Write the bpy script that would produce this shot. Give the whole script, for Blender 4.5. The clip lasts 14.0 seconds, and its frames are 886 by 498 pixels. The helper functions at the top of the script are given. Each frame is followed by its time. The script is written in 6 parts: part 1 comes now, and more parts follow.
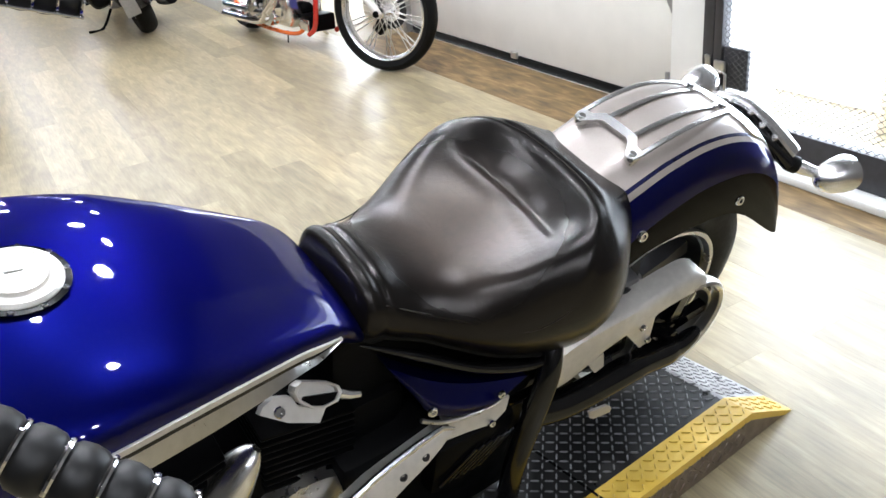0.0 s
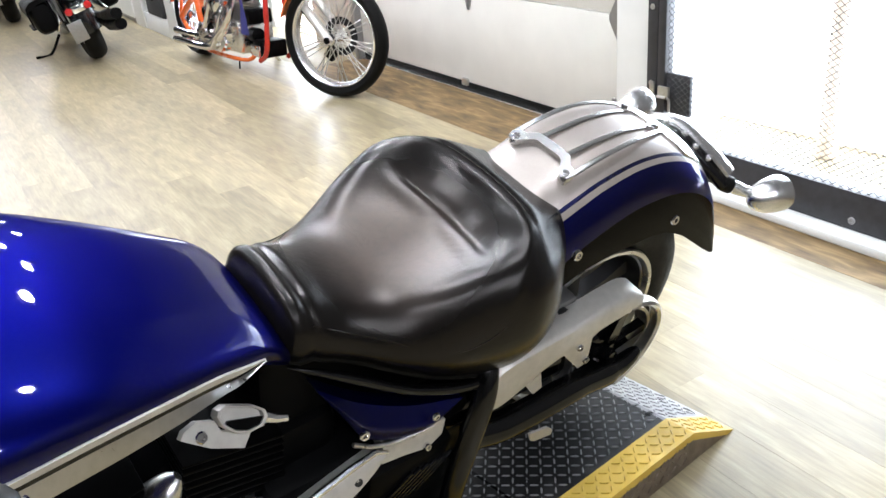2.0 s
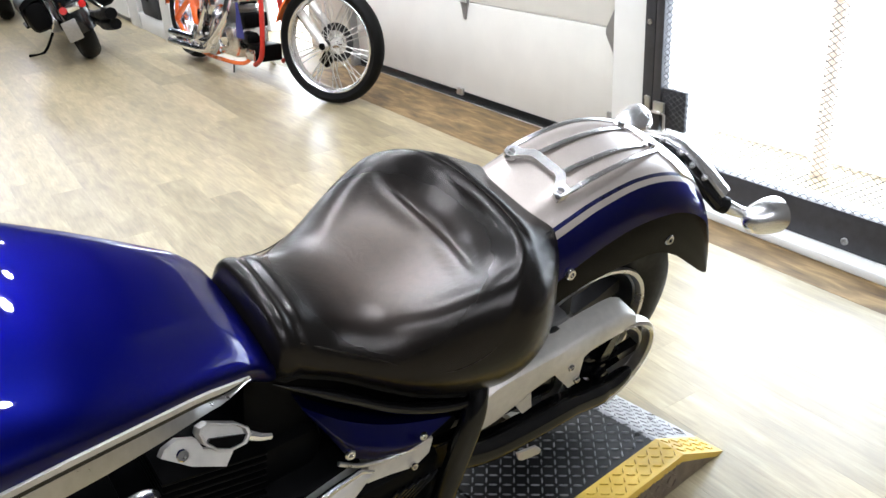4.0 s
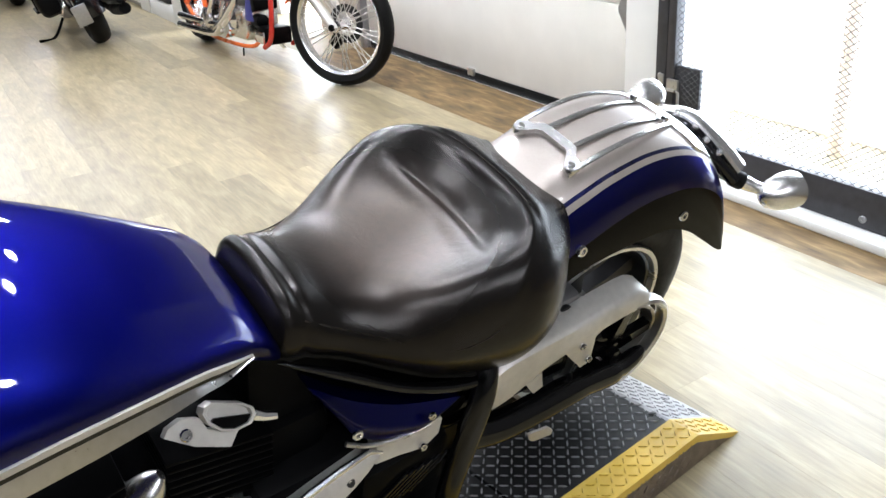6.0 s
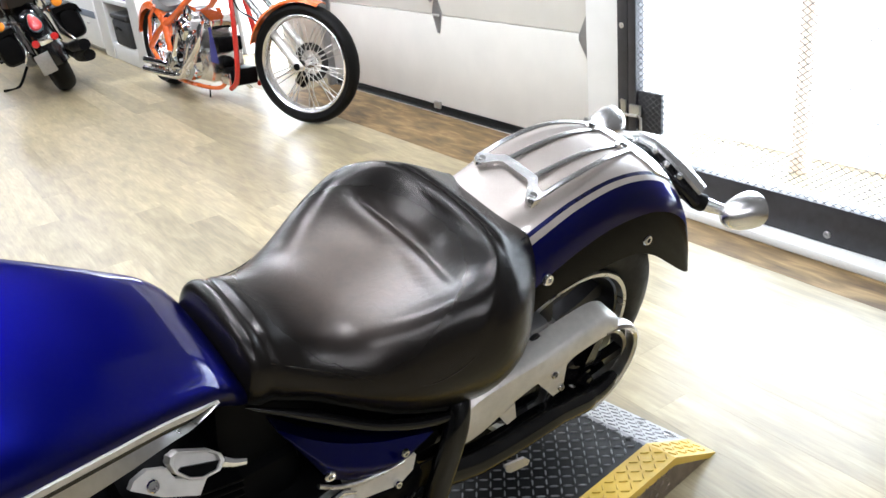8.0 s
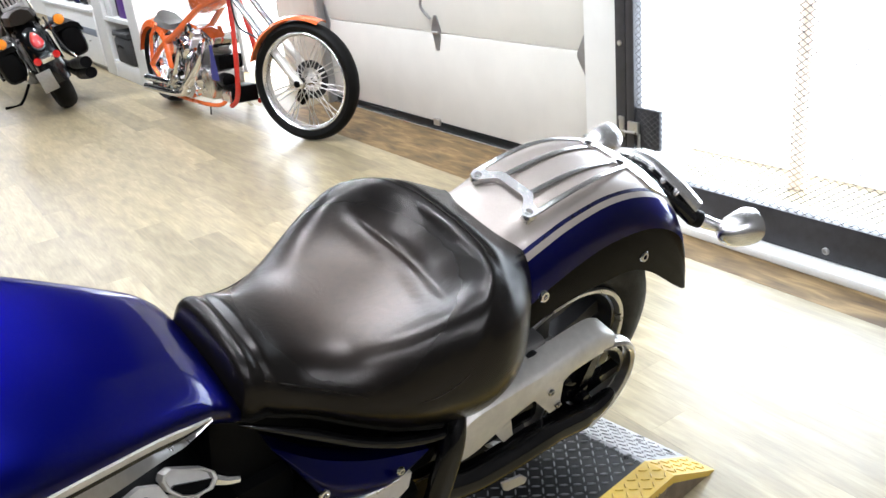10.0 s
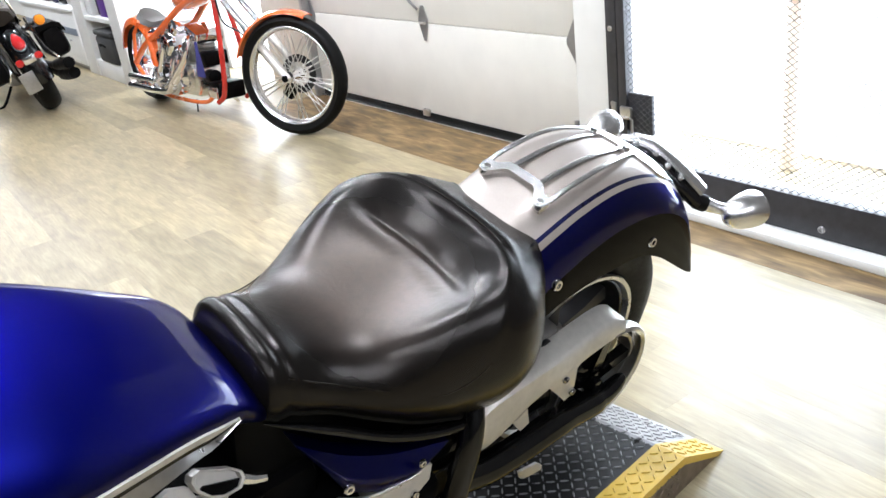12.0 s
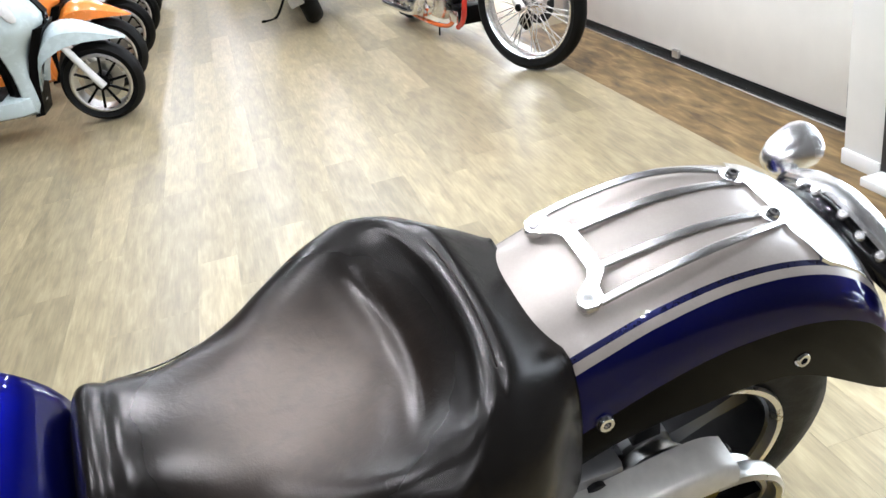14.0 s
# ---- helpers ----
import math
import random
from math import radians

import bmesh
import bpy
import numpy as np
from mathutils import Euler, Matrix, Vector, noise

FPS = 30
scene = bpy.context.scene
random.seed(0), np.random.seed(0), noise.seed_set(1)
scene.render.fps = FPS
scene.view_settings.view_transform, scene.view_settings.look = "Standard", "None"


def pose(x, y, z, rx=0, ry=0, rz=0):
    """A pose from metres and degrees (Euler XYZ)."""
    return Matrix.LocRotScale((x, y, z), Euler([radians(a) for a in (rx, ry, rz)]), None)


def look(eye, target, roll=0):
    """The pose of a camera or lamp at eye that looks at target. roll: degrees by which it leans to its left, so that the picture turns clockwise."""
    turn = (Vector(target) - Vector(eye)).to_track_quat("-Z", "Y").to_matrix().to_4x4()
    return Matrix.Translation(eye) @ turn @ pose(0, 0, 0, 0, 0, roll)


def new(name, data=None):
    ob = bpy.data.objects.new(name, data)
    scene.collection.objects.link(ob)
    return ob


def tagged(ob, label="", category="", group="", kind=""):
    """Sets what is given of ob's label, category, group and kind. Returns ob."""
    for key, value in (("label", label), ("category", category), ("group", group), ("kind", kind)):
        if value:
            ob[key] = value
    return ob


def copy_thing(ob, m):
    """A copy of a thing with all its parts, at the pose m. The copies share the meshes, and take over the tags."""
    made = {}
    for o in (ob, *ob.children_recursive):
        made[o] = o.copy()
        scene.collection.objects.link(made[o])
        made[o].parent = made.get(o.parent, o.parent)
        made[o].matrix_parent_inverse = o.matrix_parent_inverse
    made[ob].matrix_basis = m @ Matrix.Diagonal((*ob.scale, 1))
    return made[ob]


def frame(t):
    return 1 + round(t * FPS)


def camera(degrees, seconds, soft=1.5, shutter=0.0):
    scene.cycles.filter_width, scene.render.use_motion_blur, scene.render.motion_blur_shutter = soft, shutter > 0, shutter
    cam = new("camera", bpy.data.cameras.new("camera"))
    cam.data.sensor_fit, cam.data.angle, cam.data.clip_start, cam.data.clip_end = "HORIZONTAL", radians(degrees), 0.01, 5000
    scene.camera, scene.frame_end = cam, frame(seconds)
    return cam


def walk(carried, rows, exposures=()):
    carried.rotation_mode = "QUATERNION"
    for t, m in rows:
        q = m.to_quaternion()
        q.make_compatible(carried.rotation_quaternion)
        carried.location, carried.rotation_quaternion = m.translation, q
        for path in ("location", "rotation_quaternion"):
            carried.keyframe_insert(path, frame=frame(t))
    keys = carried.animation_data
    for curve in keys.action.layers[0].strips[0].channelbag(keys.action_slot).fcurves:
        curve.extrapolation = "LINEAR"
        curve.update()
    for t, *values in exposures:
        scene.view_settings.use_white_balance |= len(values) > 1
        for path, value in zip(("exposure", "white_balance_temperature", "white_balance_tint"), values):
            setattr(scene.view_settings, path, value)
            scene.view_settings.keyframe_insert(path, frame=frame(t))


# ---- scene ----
cam = camera(56.0, 14.0)
PATH = [
    (0, (-0.664, -1.097, 1.415), (0.149, 0.482, 0.496), -6.4),
    (0.5, (-0.649, -1.109, 1.411), (0.239, 0.446, 0.52), -6.5),
    (1, (-0.631, -1.112, 1.397), (0.288, 0.418, 0.493), -6.4),
    (1.5, (-0.629, -1.111, 1.396), (0.29, 0.445, 0.539), -5.2),
    (2, (-0.621, -1.112, 1.39), (0.294, 0.44, 0.522), -5.3),
    (2.5, (-0.62, -1.114, 1.398), (0.303, 0.442, 0.546), -4.9),
    (5, (-0.588, -1.073, 1.386), (0.351, 0.469, 0.526), -3.5),
    (5.5, (-0.581, -1.075, 1.379), (0.363, 0.465, 0.521), -4.8),
    (6, (-0.589, -1.073, 1.369), (0.312, 0.477, 0.483), -4.5),
    (6.5, (-0.585, -1.068, 1.36), (0.306, 0.472, 0.446), -5.8),
    (7, (-0.593, -1.066, 1.357), (0.311, 0.465, 0.441), -4.3),
    (7.5, (-0.588, -1.068, 1.363), (0.321, 0.479, 0.481), -4.5),
    (8, (-0.572, -1.083, 1.372), (0.398, 0.461, 0.549), -6.2),
    (10.5, (-0.564, -1.088, 1.371), (0.416, 0.47, 0.586), -6.2),
    (11, (-0.565, -1.083, 1.371), (0.4, 0.482, 0.583), -6.9),
    (11.5, (-0.569, -1.078, 1.372), (0.416, 0.465, 0.567), -6.8),
    (12, (-0.602, -1.064, 1.383), (0.396, 0.467, 0.57), -7.7),
    (12.5, (-0.606, -1.066, 1.396), (0.345, 0.459, 0.519), -10.1),
    (13, (-0.4, -1.106, 1.396), (0.284, 0.626, 0.666), -11.7),
    (13.5, (-0.239, -1.032, 1.371), (0.266, 0.715, 0.538), -10.9),
    (14, (-0.021, -0.79, 1.348), (0.32, 0.962, 0.445), -10.3),
]
walk(cam, [(t, look(eye, target, roll)) for t, eye, target, roll in PATH], [(0, 0.09, 6000, 10), (2, 0.18, 6000, 10), (6.5, 0.14, 6000, 10), (8, 0.20, 6000, 10), (12, 0.19, 6000, 10), (13, 0.29, 6000, 10), (13.5, 0.25, 6000, 10), (14, 0.16, 6000, 10)])

GATE_W, DOOR_W, OUT_E, RAMP_H, LAMP_W = 145.0, 110.0, 3.0, 0.090, 20.0

# ---------------------------------------------------------------- light
world = bpy.data.worlds.new("world")
scene.world = world
world.use_nodes = True
wn = world.node_tree.nodes
sky = wn.new("ShaderNodeTexSky")
sky.sky_type, sky.sun_disc = "NISHITA", False
sky.sun_elevation, sky.sun_rotation = radians(40), radians(90)
world.node_tree.links.new(sky.outputs[0], wn["Background"].inputs[0])
wn["Background"].inputs[1].default_value = 0.12


def area_lamp(name, m, energy, size, size_y=None, color=(1, 1, 1), shape="RECTANGLE"):
    d = bpy.data.lights.new(name, "AREA")
    d.energy, d.color, d.shape, d.size = energy, color, shape, size
    d.size_y = size_y or size
    ob = new(name, d)
    ob.matrix_world = m
    return ob


# daylight that comes in through the mesh gate and through the front window
area_lamp("gate_daylight", look((2.80, 1.05, 1.03), (0.0, 1.05, 1.03)), GATE_W, 2.7, 2.0, (0.84, 0.93, 1.0))
area_lamp("glass_door_daylight", look((2.80, 6.2, 1.22), (0.0, 6.2, 1.22)), DOOR_W, 2.6, 2.4, (0.96, 0.98, 1.0))

# ---------------------------------------------------------------- tools


def rgba(c):
    return (c[0], c[1], c[2], 1.0)


def material(name, color, rough=0.5, metal=0.0, var=0.12, scale=30.0, bump=0.0, bump_scale=200.0, coat=0.0, rough_var=0.08, emit=0.0, spec=0.5, color2=None, tint=None):
    m = bpy.data.materials.new(name)
    m.use_nodes = True
    nt = m.node_tree
    b = nt.nodes["Principled BSDF"]
    b.inputs["Roughness"].default_value = rough
    b.inputs["Metallic"].default_value = metal
    b.inputs["Coat Weight"].default_value = coat
    b.inputs["Coat Roughness"].default_value = 0.03
    b.inputs["Specular IOR Level"].default_value = spec
    if tint:
        b.inputs["Specular Tint"].default_value = rgba(tint)
    tc = nt.nodes.new("ShaderNodeTexCoord")
    n1 = nt.nodes.new("ShaderNodeTexNoise")
    n1.inputs["Scale"].default_value = scale
    n1.inputs["Detail"].default_value = 5
    n2 = nt.nodes.new("ShaderNodeTexNoise")
    n2.inputs["Scale"].default_value = scale * 0.13
    n2.inputs["Detail"].default_value = 3
    nt.links.new(tc.outputs["Object"], n1.inputs["Vector"])
    nt.links.new(tc.outputs["Object"], n2.inputs["Vector"])
    add = nt.nodes.new("ShaderNodeMath")
    add.operation = "ADD"
    nt.links.new(n1.outputs["Fac"], add.inputs[0])
    nt.links.new(n2.outputs["Fac"], add.inputs[1])
    ramp = nt.nodes.new("ShaderNodeMapRange")
    ramp.inputs["From Min"].default_value, ramp.inputs["From Max"].default_value = 0.7, 1.3
    nt.links.new(add.outputs[0], ramp.inputs["Value"])
    mix = nt.nodes.new("ShaderNodeMix")
    mix.data_type = "RGBA"
    c2 = color2 or tuple(min(1.0, c * (1 + var)) for c in color)
    c1 = color if color2 else tuple(c * (1 - var) for c in color)
    mix.inputs[6].default_value, mix.inputs[7].default_value = rgba(c1), rgba(c2)
    nt.links.new(ramp.outputs["Result"], mix.inputs[0])
    nt.links.new(mix.outputs[2], b.inputs["Base Color"])
    if rough_var:
        rr = nt.nodes.new("ShaderNodeMapRange")
        rr.inputs["From Min"].default_value, rr.inputs["From Max"].default_value = 0.7, 1.3
        rr.inputs["To Min"].default_value, rr.inputs["To Max"].default_value = max(0.01, rough - rough_var), min(1.0, rough + rough_var)
        nt.links.new(add.outputs[0], rr.inputs["Value"])
        nt.links.new(rr.outputs["Result"], b.inputs["Roughness"])
    if bump:
        n3 = nt.nodes.new("ShaderNodeTexNoise")
        n3.inputs["Scale"].default_value, n3.inputs["Detail"].default_value = bump_scale, 4
        nt.links.new(tc.outputs["Object"], n3.inputs["Vector"])
        bp = nt.nodes.new("ShaderNodeBump")
        bp.inputs["Strength"].default_value, bp.inputs["Distance"].default_value = bump, 0.002
        nt.links.new(n3.outputs["Fac"], bp.inputs["Height"])
        nt.links.new(bp.outputs["Normal"], b.inputs["Normal"])
    if emit:
        b.inputs["Emission Color"].default_value = rgba(color)
        b.inputs["Emission Strength"].default_value = emit
    return m


def thing(name, m, label, category, group="", kind=""):
    ob = new(name)
    ob.empty_display_size = 0.1
    ob.matrix_world = m
    return tagged(ob, label, category, group, kind)


def mesh_of(name, bm, mat, sharp=35):
    bmesh.ops.recalc_face_normals(bm, faces=bm.faces)
    me = bpy.data.meshes.new(name)
    bm.to_mesh(me)
    bm.free()
    me.materials.append(mat)
    if len(me.polygons):
        me.polygons.foreach_set("use_smooth", [True] * len(me.polygons))
        me.set_sharp_from_angle(angle=radians(sharp))
    return me


def part(name, bm, mat, parent, label="", sharp=35):
    ob = new(name, mesh_of(name, bm, mat, sharp))
    ob.parent = parent
    return tagged(ob, label)


def solid(name, bm, mat, label, category, group="", kind="", m=None, sharp=35):
    ob = new(name, mesh_of(name, bm, mat, sharp))
    if m is not None:
        ob.matrix_world = m
    return tagged(ob, label, category, group, kind)


def B():
    return bmesh.new()


def box(bm, lo, hi, bevel=0.0, m=None):
    lo, hi = Vector(lo), Vector(hi)
    t = Matrix.Translation((lo + hi) / 2) @ Matrix.Diagonal((*(hi - lo), 1))
    r = bmesh.ops.create_cube(bm, size=1, matrix=(m @ t) if m is not None else t)
    if bevel:
        es = list({e for v in r["verts"] for e in v.link_edges})
        bmesh.ops.bevel(bm, geom=es, offset=bevel, segments=2, affect="EDGES", profile=0.5)
    return bm


def loft(bm, rings, closed=True, caps=True):
    vs = [[bm.verts.new(p) for p in r] for r in rings]
    n = len(rings[0])
    for a, b in zip(vs, vs[1:]):
        for i in range(n if closed else n - 1):
            j = (i + 1) % n
            bm.faces.new((a[i], a[j], b[j], b[i]))
    if caps and closed:
        bm.faces.new(vs[0][::-1])
        bm.faces.new(vs[-1])
    return bm


def spline(pts, k=6):
    pts = [Vector(p) for p in pts]
    if len(pts) < 3:
        return pts
    out = []
    for i in range(len(pts) - 1):
        p0, p1, p2, p3 = pts[max(i - 1, 0)], pts[i], pts[i + 1], pts[min(i + 2, len(pts) - 1)]
        for s in range(k):
            t = s / k
            out.append(0.5 * ((2 * p1) + (p2 - p0) * t + (2 * p0 - 5 * p1 + 4 * p2 - p3) * t * t + (3 * p1 - p0 - 3 * p2 + p3) * t ** 3))
    out.append(pts[-1])
    return out


def tube(bm, pts, r, n=10, flat=1.0, up=(0, 0, 1)):
    pts = [Vector(p) for p in pts]
    rs = r if isinstance(r, (list, tuple)) else [r] * len(pts)
    rings = []
    side0 = None
    for i, p in enumerate(pts):
        d = (pts[min(i + 1, len(pts) - 1)] - pts[max(i - 1, 0)]).normalized()
        if side0 is None:
            a = Vector(up) if abs(d.dot(Vector(up))) < 0.95 else Vector((1, 0, 0))
            side = d.cross(a).normalized()
        else:
            side = (side0 - d * side0.dot(d)).normalized()
        side0 = side
        top = side.cross(d).normalized()
        rings.append([p + side * (math.cos(q) * rs[i]) + top * (math.sin(q) * rs[i] * flat) for q in [2 * math.pi * k / n for k in range(n)]])
    return loft(bm, rings)


def lathe(bm, profile, n=32, m=None, closed=False):
    """profile: (radius, height along the local z axis)."""
    m = m if m is not None else Matrix()
    rings = []
    for r, z in profile:
        rings.append([m @ Vector((max(r, 1e-5) * math.cos(2 * math.pi * k / n), max(r, 1e-5) * math.sin(2 * math.pi * k / n), z)) for k in range(n)])
    if closed:
        rings.append(rings[0])
        return loft(bm, rings, caps=False)
    return loft(bm, rings)


def axis_y(p=(0, 0, 0)):
    """The local z axis laid along y, at p."""
    return Matrix.Translation(p) @ pose(0, 0, 0, -90, 0, 0)


def to(p, q):
    """Local z from p towards q."""
    return Matrix.Translation(p) @ (Vector(q) - Vector(p)).to_track_quat("Z", "Y").to_matrix().to_4x4()


def bolt(bm, p, d, r=0.008, h=0.006):
    lathe(bm, [(r, 0), (r, h * 0.6), (r * 0.8, h), (r * 0.45, h), (r * 0.4, h * 0.4)], 10, to(p, Vector(p) + Vector(d)))
    return bm


def curve1(table, u):
    """Smooth interpolation in a table of (u, value)."""
    if u <= table[0][0]:
        return table[0][1]
    for i in range(len(table) - 1):
        if u <= table[i + 1][0]:
            p0, p1, p2, p3 = table[max(i - 1, 0)], table[i], table[i + 1], table[min(i + 2, len(table) - 1)]
            h = p2[0] - p1[0]
            t = (u - p1[0]) / h
            m1 = (p2[1] - p0[1]) / max(p2[0] - p0[0], 1e-6) * h
            m2 = (p3[1] - p1[1]) / max(p3[0] - p1[0], 1e-6) * h
            return (2 * t ** 3 - 3 * t * t + 1) * p1[1] + (t ** 3 - 2 * t * t + t) * m1 + (-2 * t ** 3 + 3 * t * t) * p2[1] + (t ** 3 - t * t) * m2
    return table[-1][1]


# ---------------------------------------------------------------- materials
CHROME = material("chrome", (0.82, 0.82, 0.84), 0.07, 1.0, 0.04, 60, rough_var=0.03)
STEEL = material("brushed_aluminium", (0.62, 0.61, 0.59), 0.34, 1.0, 0.08, 90, 0.05, 500)
SILVER = material("silver_paint", (0.345, 0.305, 0.275), 0.42, 0.35, 0.05, 300, coat=0.3, rough_var=0.04)
BLUE = material("metallic_blue_paint", (0.0022, 0.0032, 0.074), 0.40, 0.94, 0.02, 300, coat=0.65, rough_var=0.0, tint=(0.06, 0.09, 0.55))
NAVY = material("navy_paint", (0.006, 0.008, 0.06), 0.3, 0.8, 0.1, 300, coat=1.0)
BLACKGLOSS = material("gloss_black_paint", (0.002, 0.002, 0.0023), 0.16, 0.0, 0.2, 40, spec=0.5)
BLACK = material("satin_black_paint", (0.0016, 0.0016, 0.0018), 0.42, 0.0, 0.3, 40, 0.1, 300, spec=0.07)
GRIP = material("grip_rubber", (0.006, 0.006, 0.006), 0.46, 0.0, 0.25, 50, spec=0.4)
RUBBER = material("black_rubber", (0.004, 0.004, 0.004), 0.55, 0.0, 0.25, 50, 0.25, 260, spec=0.14)
LEATHER = material("worn_black_leather", (0.0022, 0.0019, 0.0017), 0.33, 0.0, 0.35, 10, 0.03, 600, rough_var=0.02, spec=0.45, color2=(0.0035, 0.0027, 0.0022), tint=(1.0, 0.88, 0.78))
WHITE = material("white_paint", (0.78, 0.78, 0.76), 0.5, 0.0, 0.04, 8, 0.05, 90)
DOORWHITE = material("cream_door_panel", (0.70, 0.68, 0.63), 0.45, 0.0, 0.05, 5, 0.10, 160)
CEIL = material("dark_ceiling_paint", (0.06, 0.06, 0.062), 0.8, 0.0, 0.04, 10, 0.1, 60)
TANGERINE = material("light_orange_paint", (0.80, 0.24, 0.04), 0.22, 0.0, 0.08, 30, coat=0.7)
ORANGE = material("orange_paint", (0.72, 0.13, 0.025), 0.22, 0.0, 0.08, 30, coat=0.8)
REDTUBE = material("red_paint", (0.50, 0.03, 0.02), 0.25, 0.0, 0.08, 30, coat=0.6)
YELLOW = material("yellow_safety_paint", (0.68, 0.45, 0.05), 0.38, 0.0, 0.12, 18, 0.1, 120, color2=(0.75, 0.53, 0.10))
PLATE = material("black_plate_paint", (0.010, 0.010, 0.010), 0.34, 0.0, 0.3, 20, 0.05, 120, spec=0.35)
GREY = material("grey_metal", (0.35, 0.35, 0.35), 0.4, 0.8, 0.1, 50)
RED = material("red_lens", (0.45, 0.01, 0.01), 0.12, 0.0, 0.1, 80, coat=0.5)
AMBER = material("amber_lens", (0.80, 0.25, 0.01), 0.15, 0.0, 0.1, 80, coat=0.5)
PALEBLUE = material("pale_sky_paint", (0.52, 0.61, 0.62), 0.25, 0.0, 0.015, 30, coat=0.7)
IVORY = material("white_gloss_paint", (0.72, 0.72, 0.70), 0.25, 0.0, 0.05, 30, coat=0.6)
CLOTH = material("navy_cloth", (0.03, 0.03, 0.16), 0.8, 0.0, 0.2, 60)
KHAKI = material("black_bag_fabric", (0.03, 0.03, 0.03), 0.75, 0.0, 0.3, 60, 0.3, 300)
GATEBLACK = material("gate_black_paint", (0.035, 0.035, 0.04), 0.45, 0.1, 0.3, 30, 0.15, 200)
PURPLE = material("purple_card", (0.10, 0.03, 0.25), 0.5, 0.0, 0.1, 30)
BEIGE = material("beige_board", (0.50, 0.47, 0.41), 0.6, 0.0, 0.08, 14, 0.1, 80)
DIM = material("grey_wall_paint", (0.13, 0.125, 0.12), 0.7, 0, 0.06, 6, 0.1, 60)
CLEAR = material("clear_lens", (0.75, 0.75, 0.75), 0.1, 0.2, 0.05, 60, coat=0.5)
LAMPGLOW = material("lit_bulb", (1.0, 0.95, 0.88), 0.5, emit=30.0, rough_var=0)
GATEMESH = material("galvanised_mesh", (0.06, 0.06, 0.06), 0.5, 0.6, 0.1, 40)
GREYPAINT = material("blue_grey_paint", (0.20, 0.23, 0.28), 0.5, 0, 0.06, 20)
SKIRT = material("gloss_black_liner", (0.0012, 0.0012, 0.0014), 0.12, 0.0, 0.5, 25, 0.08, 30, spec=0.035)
PEACH = material("sunlit_orange_plastic", (0.95, 0.74, 0.58), 0.5, 0, 0.08, 20)
WHEELDARK = material("dark_wheel_metal", (0.045, 0.045, 0.047), 0.35, 0.7, 0.15, 40)
SATIN = material("satin_chrome", (0.86, 0.855, 0.85), 0.27, 1.0, 0.02, 20, rough_var=0.0)
# worn steel of the ramp end; on the deck treads its grey paints glints
PLATEWORNGLINT = material("worn_glint_metal", (0.30, 0.30, 0.305), 0.32, 0.5, 0.3, 40, 0.1, 200)
CASTING = material("bead_blasted_aluminium", (0.66, 0.635, 0.59), 0.42, 0.48, 0.10, 60, 0.06, 400, rough_var=0.05)
SIDEPLATE = material("dull_brown_steel", (0.24, 0.195, 0.15), 0.45, 0.5, 0.2, 30, 0.1, 200, color2=(0.16, 0.125, 0.095))
POLISHED = material("polished_steel", (0.74, 0.73, 0.72), 0.25, 1.0, 0.02, 20, rough_var=0.0)


